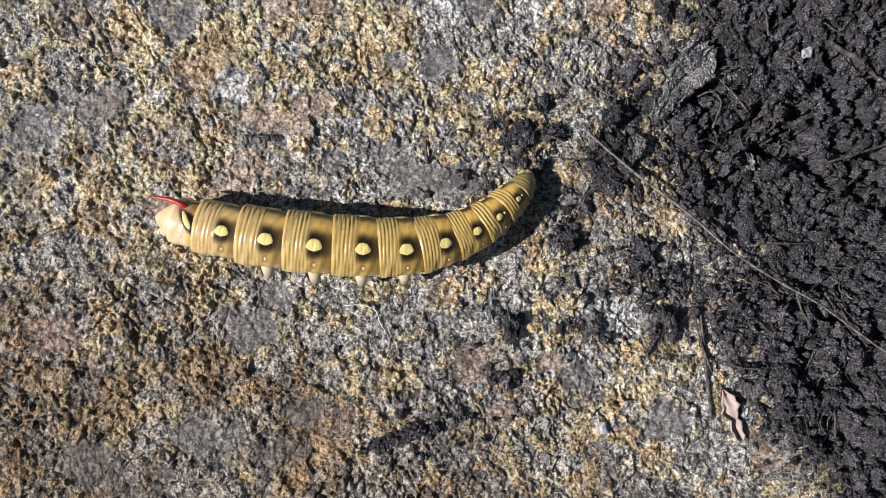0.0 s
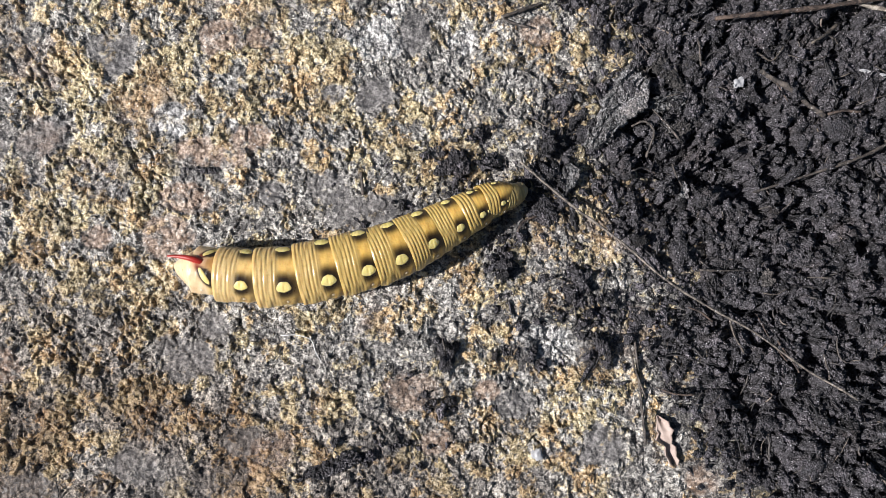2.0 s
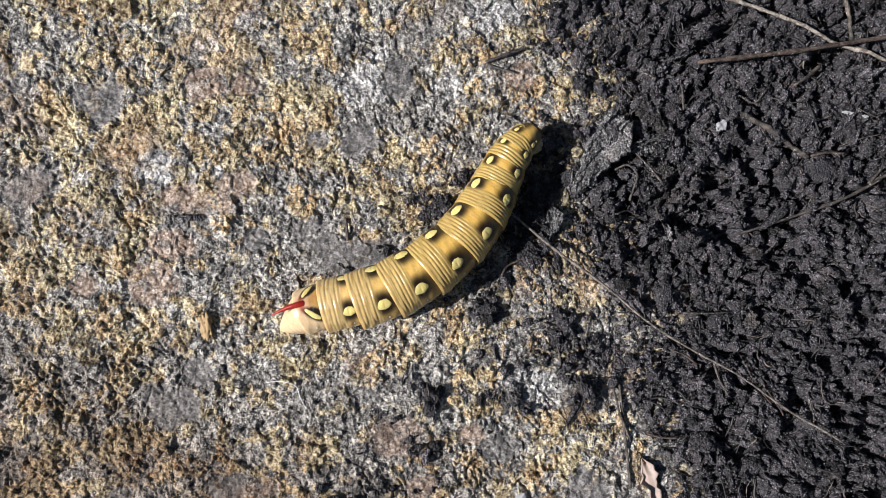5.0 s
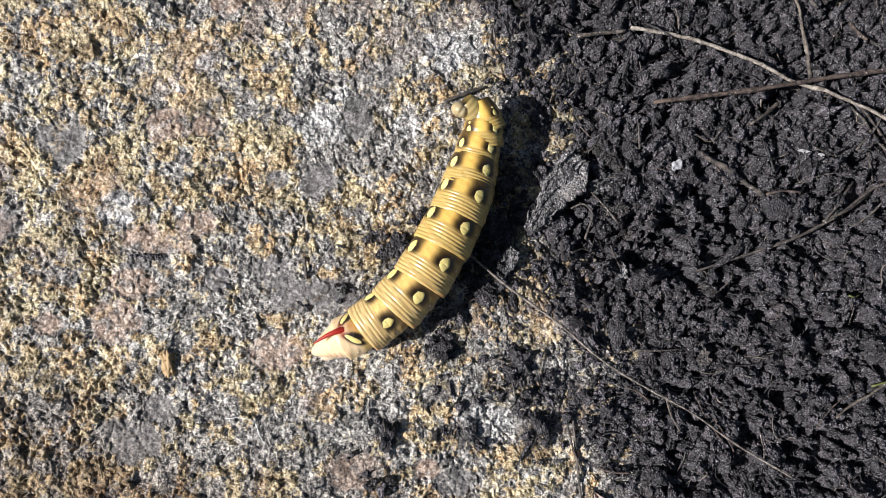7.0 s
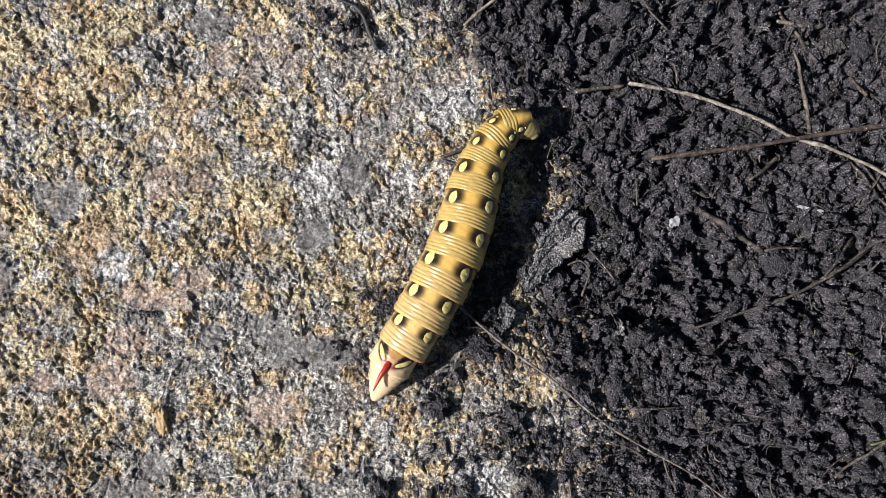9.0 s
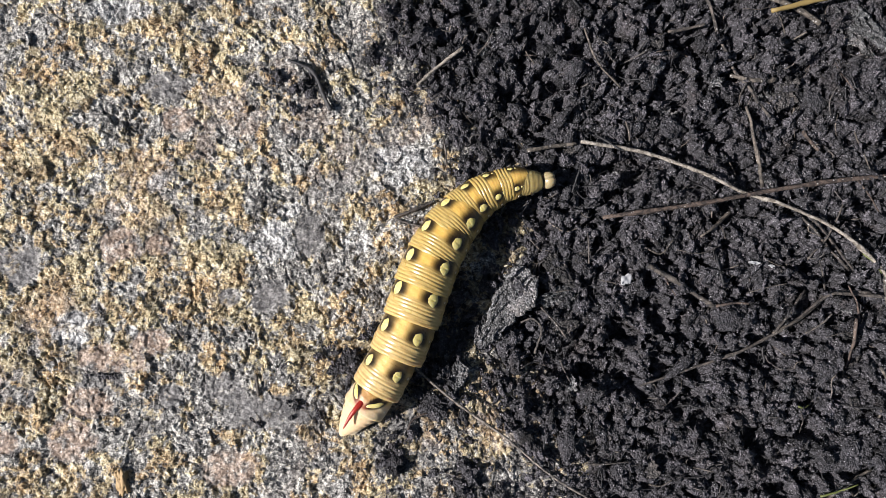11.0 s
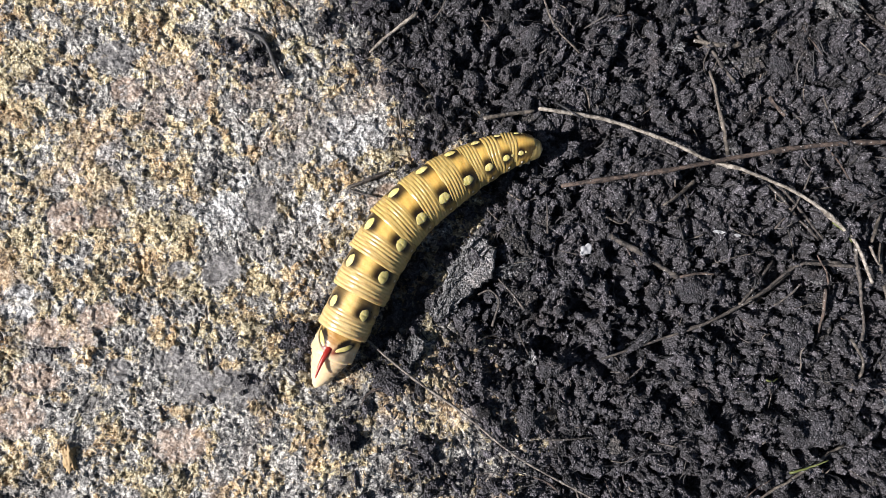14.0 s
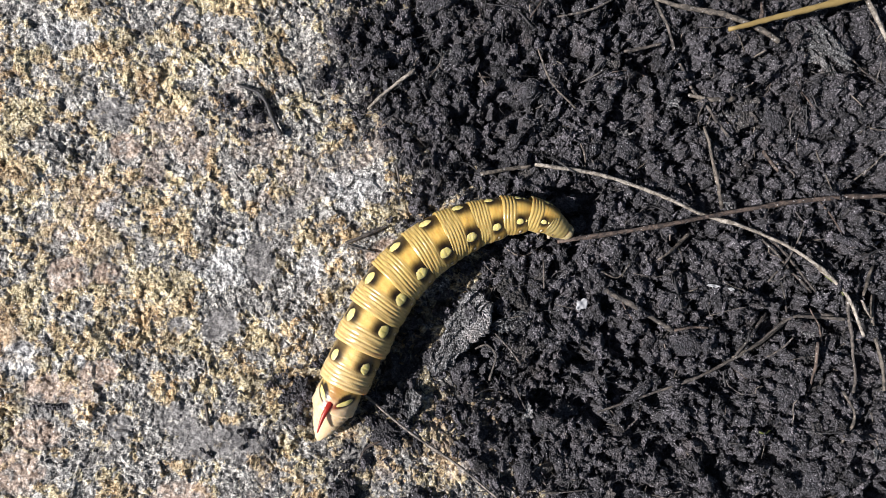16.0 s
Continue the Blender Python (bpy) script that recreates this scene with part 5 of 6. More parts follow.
def motions():
    # the caterpillar creeps: its base glides over the ground, its segments turn and shift on it
    walk(caterpillar, [
        (0, pose(-0.01565, 2e-05, 0, 0, 0, 0)),
        (0.5, pose(-0.01452, -0.00024, 0, 0, 0, 0)),
        (1, pose(-0.00809, 0.00149, 0, 0, 0, 0)),
        (1.5, pose(-0.00696, 0.00252, 0, 0, 0, 0)),
        (2, pose(-0.00308, 0.00358, 0, 0, 0, 0)),
        (2.5, pose(-0.00206, 0.00446, 0, 0, 0, 0)),
        (3, pose(-0.0017, 0.0042, 0, 0, 0, 0)),
        (3.5, pose(-0.00186, 0.00437, 0, 0, 0, 0)),
        (4, pose(0.00455, 0.00533, 0, 0, 0, 0)),
        (4.5, pose(0.009, 0.00799, 0, 0, 0, 0)),
        (5, pose(0.01526, 0.01337, 0, 0, 0, 0)),
        (5.2, pose(0.01807, 0.01426, 0, 0, 0, 0)),
        (7.5, pose(0.02572, 0.0289, 0, 0, 0, 0)),
        (8, pose(0.02553, 0.0297, 0, 0, 0, 0)),
        (8.5, pose(0.02843, 0.03324, 0, 0, 0, 0)),
        (9, pose(0.02834, 0.0365, 0, 0, 0, 0)),
        (9.5, pose(0.0292, 0.0415, 0, 0, 0, 0)),
        (12, pose(0.03264, 0.04346, 0, 0, 0, 0)),
        (12.5, pose(0.03336, 0.04407, 0, 0, 0, 0)),
        (13, pose(0.03643, 0.04809, 0, 0, 0, 0)),
        (13.5, pose(0.03725, 0.04803, 0, 0, 0, 0)),
        (14, pose(0.03736, 0.04786, 0, 0, 0, 0)),
        (14.5, pose(0.0373, 0.04767, 0, 0, 0, 0)),
        (15, pose(0.03809, 0.04756, 0, 0, 0, 0)),
        (15.5, pose(0.03826, 0.0482, 0, 0, 0, 0)),
        (16, pose(0.03792, 0.04864, 0, 0, 0, 0))])
    walk(SEGMENTS['TAIL'], [
        (0, pose(-0.03066, 0.00394, 0.00538, -39, -34, -17.8)),
        (0.5, pose(-0.02694, 0.00266, 0.00538, -38, -34, -16.3)),
        (1, pose(-0.03058, 0.00128, 0.00538, -33, -34, -18)),
        (1.5, pose(-0.02816, -0.00040, 0.00538, -23, -34, -2.3)),
        (2, pose(-0.02828, -0.00210, 0.00538, -18, -34, -11)),
        (2.5, pose(-0.02937, -0.00305, 0.00538, -23, -34, -2.8)),
        (3, pose(-0.02985, -0.00310, 0.00538, -28, -34, -10.8)),
        (3.5, pose(-0.02923, -0.00263, 0.00538, -31, -34, -2.2)),
        (4, pose(-0.02881, -0.00356, 0.00538, -18, -34, -18.6)),
        (4.5, pose(-0.02517, -0.00665, 0.00538, -12, -34, 1.6)),
        (5, pose(-0.02468, -0.01004, 0.00538, -19, -34, 28.9)),
        (5.2, pose(-0.02237, -0.01175, 0.00538, -9, -34, 10.5)),
        (7.5, pose(-0.01859, -0.02178, 0.00538, -26, -18, 33)),
        (8, pose(-0.01725, -0.02220, 0.00538, -23, -18, 41.4)),
        (8.5, pose(-0.01563, -0.02384, 0.00538, -6, -16, 40.2)),
        (9, pose(-0.01307, -0.02369, 0.00538, -5, -12.3, 63.9)),
        (9.5, pose(-0.01144, -0.02612, 0.00538, -16, -10.3, 54.9)),
        (12, pose(-0.01280, -0.02680, 0.00538, -12, -9.4, 50.5)),
        (12.5, pose(-0.01090, -0.02350, 0.00538, -4, -11.1, 64.8)),
        (13, pose(-0.01398, -0.02513, 0.00538, -7, -10.2, 67.8)),
        (13.5, pose(-0.01468, -0.02546, 0.00538, -7, -10, 65.2)),
        (14, pose(-0.01471, -0.02577, 0.00538, -7, -9.6, 62.2)),
        (14.5, pose(-0.01443, -0.02591, 0.00538, -7, -10.3, 63.4)),
        (15, pose(-0.01469, -0.02563, 0.00538, -7, -9.8, 62.3)),
        (15.5, pose(-0.01494, -0.02609, 0.00538, -7, -9.9, 62.2)),
        (16, pose(-0.01490, -0.02597, 0.00538, -7, -9.7, 65.1))])
    walk(SEGMENTS['A8'], [
        (0, pose(-0.03066, 0.00394, 0.00538, -39, -8.6, -14.5)),
        (0.5, pose(-0.02694, 0.00266, 0.00538, -38, -9.5, -13)),
        (1, pose(-0.03058, 0.00128, 0.00538, -33, -8.6, -15.4)),
        (1.5, pose(-0.02816, -0.00040, 0.00538, -23, -10.8, -3.4)),
        (2, pose(-0.02828, -0.00210, 0.00538, -18, -9.2, -9)),
        (2.5, pose(-0.02937, -0.00305, 0.00538, -23, -9, -3.6)),
        (3, pose(-0.02985, -0.00310, 0.00538, -28, -9.2, -7)),
        (3.5, pose(-0.02923, -0.00263, 0.00538, -31, -9.9, -3.3)),
        (4, pose(-0.02881, -0.00356, 0.00538, -18, -8.7, -12.4)),
        (4.5, pose(-0.02517, -0.00665, 0.00538, -12, -9.5, 3.5)),
        (5, pose(-0.02468, -0.01004, 0.00538, -19, -11.3, 20.5)),
        (5.2, pose(-0.02237, -0.01175, 0.00538, -9, -9.1, 13)),
        (7.5, pose(-0.01859, -0.02178, 0.00538, -26, -9.8, 34.2)),
        (8, pose(-0.01725, -0.02220, 0.00538, -23, -10.2, 41.2)),
        (8.5, pose(-0.01563, -0.02384, 0.00538, -6, -8.5, 43.3)),
        (9, pose(-0.01307, -0.02369, 0.00538, -5, -10, 59.9)),
        (9.5, pose(-0.01144, -0.02612, 0.00538, -16, -8.4, 55.1)),
        (12, pose(-0.01280, -0.02680, 0.00538, -12, -7.9, 55.9)),
        (12.5, pose(-0.01090, -0.02350, 0.00538, -4, -8.7, 64.3)),
        (13, pose(-0.01398, -0.02513, 0.00538, -7, -7.9, 65.8)),
        (13.5, pose(-0.01468, -0.02546, 0.00538, -7, -7.8, 64.8)),
        (14, pose(-0.01471, -0.02577, 0.00538, -7, -7.6, 63.4)),
        (14.5, pose(-0.01443, -0.02591, 0.00538, -7, -7.9, 64.2)),
        (15, pose(-0.01469, -0.02563, 0.00538, -7, -7.6, 63.1)),
        (15.5, pose(-0.01494, -0.02609, 0.00538, -7, -7.7, 62.9)),
        (16, pose(-0.01490, -0.02597, 0.00538, -7, -7.5, 64.8))])
    walk(SEGMENTS['A7'], [
        (0, pose(-0.02398, 0.00261, 0.00612, -37.8, -5, -10.4)),
        (0.5, pose(-0.02024, 0.00151, 0.00612, -36.3, -6, -7.3)),
        (1, pose(-0.02395, -0.00024, 0.00612, -31.3, -5.1, -9.9)),
        (1.5, pose(-0.02138, -0.00093, 0.00612, -22.1, -6.3, -4.3)),
        (2, pose(-0.02153, -0.00294, 0.00612, -17.4, -5.3, -3.5)),
        (2.5, pose(-0.02259, -0.00358, 0.00612, -21.9, -5.2, -1.7)),
        (3, pose(-0.02306, -0.00349, 0.00612, -26, -5.2, -0.6)),
        (3.5, pose(-0.02245, -0.00315, 0.00612, -28.7, -5.6, -1)),
        (4, pose(-0.02205, -0.00431, 0.00612, -16, -5.1, -1.7)),
        (4.5, pose(-0.0184, -0.00603, 0.00612, -10.1, -5.7, 8.9)),
        (5, pose(-0.01804, -0.00858, 0.00612, -17.2, -6.2, 13)),
        (5.2, pose(-0.01582, -0.00994, 0.00612, -7.8, -6, 19.4)),
        (7.5, pose(-0.01289, -0.01771, 0.00612, -24.4, -6.1, 39.3)),
        (8, pose(-0.01197, -0.0176, 0.00612, -21.2, -6, 43.6)),
        (8.5, pose(-0.01081, -0.01876, 0.00612, -5, -5.4, 50.4)),
        (9, pose(-0.00913, -0.0179, 0.00612, -4.9, -6, 58.3)),
        (9.5, pose(-0.00746, -0.02036, 0.00612, -15.6, -5.1, 59.5)),
        (12, pose(-0.00943, -0.02066, 0.00612, -11.9, -4.9, 61.8)),
        (12.5, pose(-0.00779, -0.01723, 0.00612, -4.8, -5.3, 63.8)),
        (13, pose(-0.01063, -0.01834, 0.00612, -8.1, -4.6, 64)),
        (13.5, pose(-0.01139, -0.01862, 0.00612, -8.1, -4.6, 63.6)),
        (14, pose(-0.01142, -0.01884, 0.00612, -8.1, -4.6, 64.1)),
        (14.5, pose(-0.01114, -0.01888, 0.00612, -8.1, -4.5, 64.4)),
        (15, pose(-0.01133, -0.01875, 0.00612, -7.7, -4.5, 64)),
        (15.5, pose(-0.01146, -0.01904, 0.00612, -8.1, -4.5, 63.8)),
        (16, pose(-0.0115, -0.01881, 0.00612, -8.3, -4.5, 64.4))])
    walk(SEGMENTS['A6'], [
        (0, pose(-0.01651, 0.00135, 0.00664, -36.6, -2.7, -7.7)),
        (0.5, pose(-0.01394, 0.00093, 0.00664, -34.7, -3.3, -4.9)),
        (1, pose(-0.01642, -0.00122, 0.00664, -29.7, -2.7, -3.6)),
        (1.5, pose(-0.01521, -0.00137, 0.00664, -21.2, -3.2, -0.9)),
        (2, pose(-0.0143, -0.00299, 0.00664, -16.9, -2.9, 4.7)),
        (2.5, pose(-0.01501, -0.0035, 0.00664, -20.8, -2.7, 5.3)),
        (3, pose(-0.01555, -0.00326, 0.00664, -24, -2.7, 5.6)),
        (3.5, pose(-0.01544, -0.00293, 0.00664, -26.3, -2.8, 5)),
        (4, pose(-0.0143, -0.00404, 0.00664, -14, -2.8, 6.6)),
        (4.5, pose(-0.01204, -0.00465, 0.00664, -8.2, -3.3, 15.7)),
        (5, pose(-0.01223, -0.00717, 0.00664, -15.4, -3.4, 19.5)),
        (5.2, pose(-0.01008, -0.00748, 0.00664, -6.6, -3.4, 28.6)),
        (7.5, pose(-0.00805, -0.01331, 0.00664, -22.9, -3.1, 49.1)),
        (8, pose(-0.00761, -0.0131, 0.00664, -19.4, -3.1, 51.8)),
        (8.5, pose(-0.00663, -0.01305, 0.00664, -4, -2.9, 57.9)),
        (9, pose(-0.00595, -0.01231, 0.00664, -4.8, -3.2, 61.3)),
        (9.5, pose(-0.00403, -0.01362, 0.00664, -15.1, -2.8, 67.4)),
        (12, pose(-0.0057, -0.01355, 0.00664, -11.8, -2.7, 65.1)),
        (12.5, pose(-0.00471, -0.01095, 0.00664, -5.6, -3.2, 65.6)),
        (13, pose(-0.00714, -0.0111, 0.00664, -9.2, -2.8, 63)),
        (13.5, pose(-0.00773, -0.01145, 0.00664, -9.2, -2.8, 61.7)),
        (14, pose(-0.00781, -0.01158, 0.00664, -9.2, -2.8, 62.1)),
        (14.5, pose(-0.00758, -0.01159, 0.00664, -9.2, -2.8, 62.4)),
        (15, pose(-0.00776, -0.01139, 0.00664, -8.3, -2.8, 62.4)),
        (15.5, pose(-0.00787, -0.01171, 0.00664, -9.2, -2.7, 62.7)),
        (16, pose(-0.00797, -0.01152, 0.00664, -9.7, -2.8, 62.4))])
    walk(SEGMENTS['A5'], [
        (0, pose(-0.00828, 0.0005, 0.00686, -35.3, -0.8, -4.7)),
        (0.5, pose(-0.00721, 0.00038, 0.00686, -33, -0.9, -3.8)),
        (1, pose(-0.00819, -0.00124, 0.00686, -28, -0.8, 4.2)),
        (1.5, pose(-0.00789, -0.00115, 0.00686, -20.3, -0.9, 5.2)),
        (2, pose(-0.0068, -0.00173, 0.00686, -16.3, -0.9, 11.8)),
        (2.5, pose(-0.00706, -0.00213, 0.00686, -19.7, -0.8, 13.1)),
        (3, pose(-0.0073, -0.00194, 0.00686, -22, -0.8, 11.8)),
        (3.5, pose(-0.00746, -0.00183, 0.00686, -24, -0.8, 10.8)),
        (4, pose(-0.0066, -0.00252, 0.00686, -12, -0.9, 15.8)),
        (4.5, pose(-0.00582, -0.00249, 0.00686, -6.3, -1, 21.1)),
        (5, pose(-0.00613, -0.00436, 0.00686, -13.7, -0.9, 30.4)),
        (5.2, pose(-0.00488, -0.00398, 0.00686, -5.3, -1, 36.6)),
        (7.5, pose(-0.00373, -0.00716, 0.00686, -21.3, -0.8, 58.8)),
        (8, pose(-0.00356, -0.00692, 0.00686, -17.7, -0.9, 59.9)),
        (8.5, pose(-0.00288, -0.00611, 0.00686, -3, -0.9, 63.1)),
        (9, pose(-0.00275, -0.00624, 0.00686, -4.7, -1, 64.2)),
        (9.5, pose(-0.00158, -0.00621, 0.00686, -14.7, -0.9, 73.6)),
        (12, pose(-0.00271, -0.00619, 0.00686, -11.7, -0.9, 67.2)),
        (12.5, pose(-0.00233, -0.00518, 0.00686, -6.3, -1.1, 66.8)),
        (13, pose(-0.00378, -0.00489, 0.00686, -10.3, -1, 57.3)),
        (13.5, pose(-0.00413, -0.00512, 0.00686, -10.3, -0.9, 56)),
        (14, pose(-0.0042, -0.0052, 0.00686, -10.3, -0.9, 56)),
        (14.5, pose(-0.00401, -0.00522, 0.00686, -10.3, -0.9, 56.8)),
        (15, pose(-0.00414, -0.00502, 0.00686, -9, -0.9, 55.7)),
        (15.5, pose(-0.00429, -0.00514, 0.00686, -10.3, -0.9, 56.1)),
        (16, pose(-0.00437, -0.00516, 0.00686, -11, -0.9, 55.3))])
    walk(SEGMENTS['A4'], [
        (0, pose(0, 0, 0.00686, -34.1, 0.8, -1.6)),
        (0.5, pose(0, 0, 0.00686, -31.3, 0.8, 1.4)),
        (1, pose(0, 0, 0.00686, -26.3, 0.8, 12.5)),
        (1.5, pose(0, 0, 0.00686, -19.4, 0.8, 12.5)),
        (2, pose(0, 0, 0.00686, -15.8, 0.9, 16)),
        (2.5, pose(0, 0, 0.00686, -18.6, 0.8, 19)),
        (3, pose(0, 0, 0.00686, -20, 0.8, 18.2)),
        (3.5, pose(0, 0, 0.00686, -21.7, 0.7, 18.6)),
        (4, pose(0, 0, 0.00686, -10, 0.8, 23.6)),
        (4.5, pose(0, 0, 0.00686, -4.4, 0.8, 28.5)),
        (5, pose(0, 0, 0.00686, -11.9, 0.8, 40.3)),
        (5.2, pose(0, 0, 0.00686, -4.1, 0.9, 43.3)),
        (7.5, pose(0, 0, 0.00686, -19.8, 0.7, 64.5)),
        (8, pose(0, 0, 0.00686, -15.9, 0.8, 65.6)),
        (8.5, pose(0, 0, 0.00686, -2, 0.9, 67.5)),
        (9, pose(0, 0, 0.00686, -4.6, 0.9, 69.4)),
        (9.5, pose(0, 0, 0.00686, -14.2, 1, 75.4)),
        (12, pose(0, 0, 0.00686, -11.6, 0.9, 61.2)),
        (12.5, pose(0, 0, 0.00686, -7.1, 1, 59.5)),
        (13, pose(0, 0, 0.00686, -11.4, 0.9, 47.3)),
        (13.5, pose(0, 0, 0.00686, -11.4, 0.9, 46)),
        (14, pose(0, 0, 0.00686, -11.4, 0.9, 45.5)),
        (14.5, pose(0, 0, 0.00686, -11.4, 0.9, 47.1)),
        (15, pose(0, 0, 0.00686, -9.7, 0.9, 45)),
        (15.5, pose(0, 0, 0.00686, -11.4, 0.9, 43.8)),
        (16, pose(0, 0, 0.00686, -12.3, 0.9, 43.9))])
    walk(SEGMENTS['A3'], [
        (0, pose(0.00742, 5e-05, 0.00665, -32.9, 2.6, 4.7)),
        (0.5, pose(0.00737, 0.00073, 0.00666, -29.7, 2.2, 11.7)),
        (1, pose(0.0068, 0.00208, 0.00666, -24.7, 2.6, 20.1)),
        (1.5, pose(0.00718, 0.00219, 0.00666, -18.6, 2.3, 20.3)),
        (2, pose(0.00568, 0.00183, 0.00666, -15.2, 2.8, 21.6)),
        (2.5, pose(0.00586, 0.00233, 0.00666, -17.4, 2.4, 24.3)),
        (3, pose(0.00594, 0.0024, 0.00667, -18, 2, 27.2)),
        (3.5, pose(0.00642, 0.00285, 0.00668, -19.3, 1.4, 29.6)),
        (4, pose(0.00571, 0.00286, 0.00668, -8, 1.7, 32.7)),
        (4.5, pose(0.00528, 0.00353, 0.00668, -2.6, 1.8, 41)),
        (5, pose(0.00526, 0.00529, 0.00666, -10.1, 2.1, 51)),
        (5.2, pose(0.00401, 0.00442, 0.00666, -2.9, 2.4, 53.5)),
        (7.5, pose(0.00264, 0.00622, 0.00668, -18.2, 1.9, 71.1)),
        (8, pose(0.00235, 0.00608, 0.00667, -14.1, 2.1, 75)),
        (8.5, pose(0.00166, 0.00487, 0.00667, -1, 2.8, 75.6)),
        (9, pose(0.00189, 0.00611, 0.00666, -4.4, 2.5, 73.6)),
        (9.5, pose(0.00143, 0.00539, 0.00666, -13.8, 2.9, 72.7)),
        (12, pose(0.00352, 0.00511, 0.00666, -11.4, 2.4, 48.8)),
        (12.5, pose(0.00365, 0.00497, 0.00666, -7.9, 2.3, 47)),
        (13, pose(0.0044, 0.00396, 0.00666, -12.6, 2.5, 39)),
        (13.5, pose(0.00473, 0.00404, 0.00666, -12.6, 2.4, 36.4)),
        (14, pose(0.00483, 0.004, 0.00666, -12.6, 2.4, 36.6)),
        (14.5, pose(0.00471, 0.00416, 0.00666, -12.6, 2.4, 37.2)),
        (15, pose(0.00486, 0.00399, 0.00666, -10.3, 2.4, 35.6)),
        (15.5, pose(0.0051, 0.00388, 0.00666, -12.6, 2.3, 33.2)),
        (16, pose(0.0052, 0.00406, 0.00666, -13.7, 2.3, 32.8))])
    walk(SEGMENTS['A2'], [
        (0, pose(0.0142, 0.00118, 0.00622, -31.7, 4.4, 14.8)),
        (0.5, pose(0.01444, 0.00298, 0.0063, -28, 2.9, 22.2)),
        (1, pose(0.01248, 0.00456, 0.00626, -23, 4.2, 26.2)),
        (1.5, pose(0.01381, 0.00511, 0.00626, -17.7, 3.6, 26)),
        (2, pose(0.01138, 0.00451, 0.00626, -14.7, 4, 26.6)),
        (2.5, pose(0.01139, 0.00513, 0.00634, -16.3, 2.8, 27.6)),
        (3, pose(0.01127, 0.0058, 0.00642, -16, 1.3, 36.8)),
        (3.5, pose(0.01238, 0.00704, 0.0065, -17, 0, 39.2)),
        (4, pose(0.00999, 0.00642, 0.0065, -6, 0, 44.1)),
        (4.5, pose(0.00983, 0.00853, 0.00646, -0.7, 0.6, 53.1)),
        (5, pose(0.00915, 0.01131, 0.00634, -8.3, 2.6, 59.9)),
        (5.2, pose(0.00754, 0.01017, 0.00634, -1.7, 2.6, 60.5)),
        (7.5, pose(0.00388, 0.01135, 0.00646, -16.7, 0.8, 81.5)),
        (8, pose(0.00306, 0.01143, 0.00642, -12.3, 1.6, 89.3)),
        (8.5, pose(0.00248, 0.00968, 0.00638, 0, 2.5, 80)),
        (9, pose(0.00356, 0.01207, 0.00632, -4.3, 3.2, 71.1)),
        (9.5, pose(0.00307, 0.0099, 0.00634, -13.3, 3.6, 66.4)),
        (12, pose(0.00832, 0.00949, 0.00634, -11.3, 2.6, 37.7)),
        (12.5, pose(0.00883, 0.00947, 0.00634, -8.7, 2.5, 35.9)),
        (13, pose(0.0092, 0.00745, 0.00634, -13.7, 2.9, 33.1)),
        (13.5, pose(0.00997, 0.00736, 0.00634, -13.7, 2.8, 30.1)),
        (14, pose(0.00991, 0.00736, 0.00634, -13.7, 2.9, 31)),
        (14.5, pose(0.00986, 0.00749, 0.00634, -13.7, 2.9, 30.1)),
        (15, pose(0.01016, 0.00726, 0.00634, -11, 2.9, 28.9)),
        (15.5, pose(0.01079, 0.00705, 0.00634, -13.7, 2.7, 25.1)),
        (16, pose(0.01091, 0.00703, 0.00634, -15, 2.7, 22.5))])
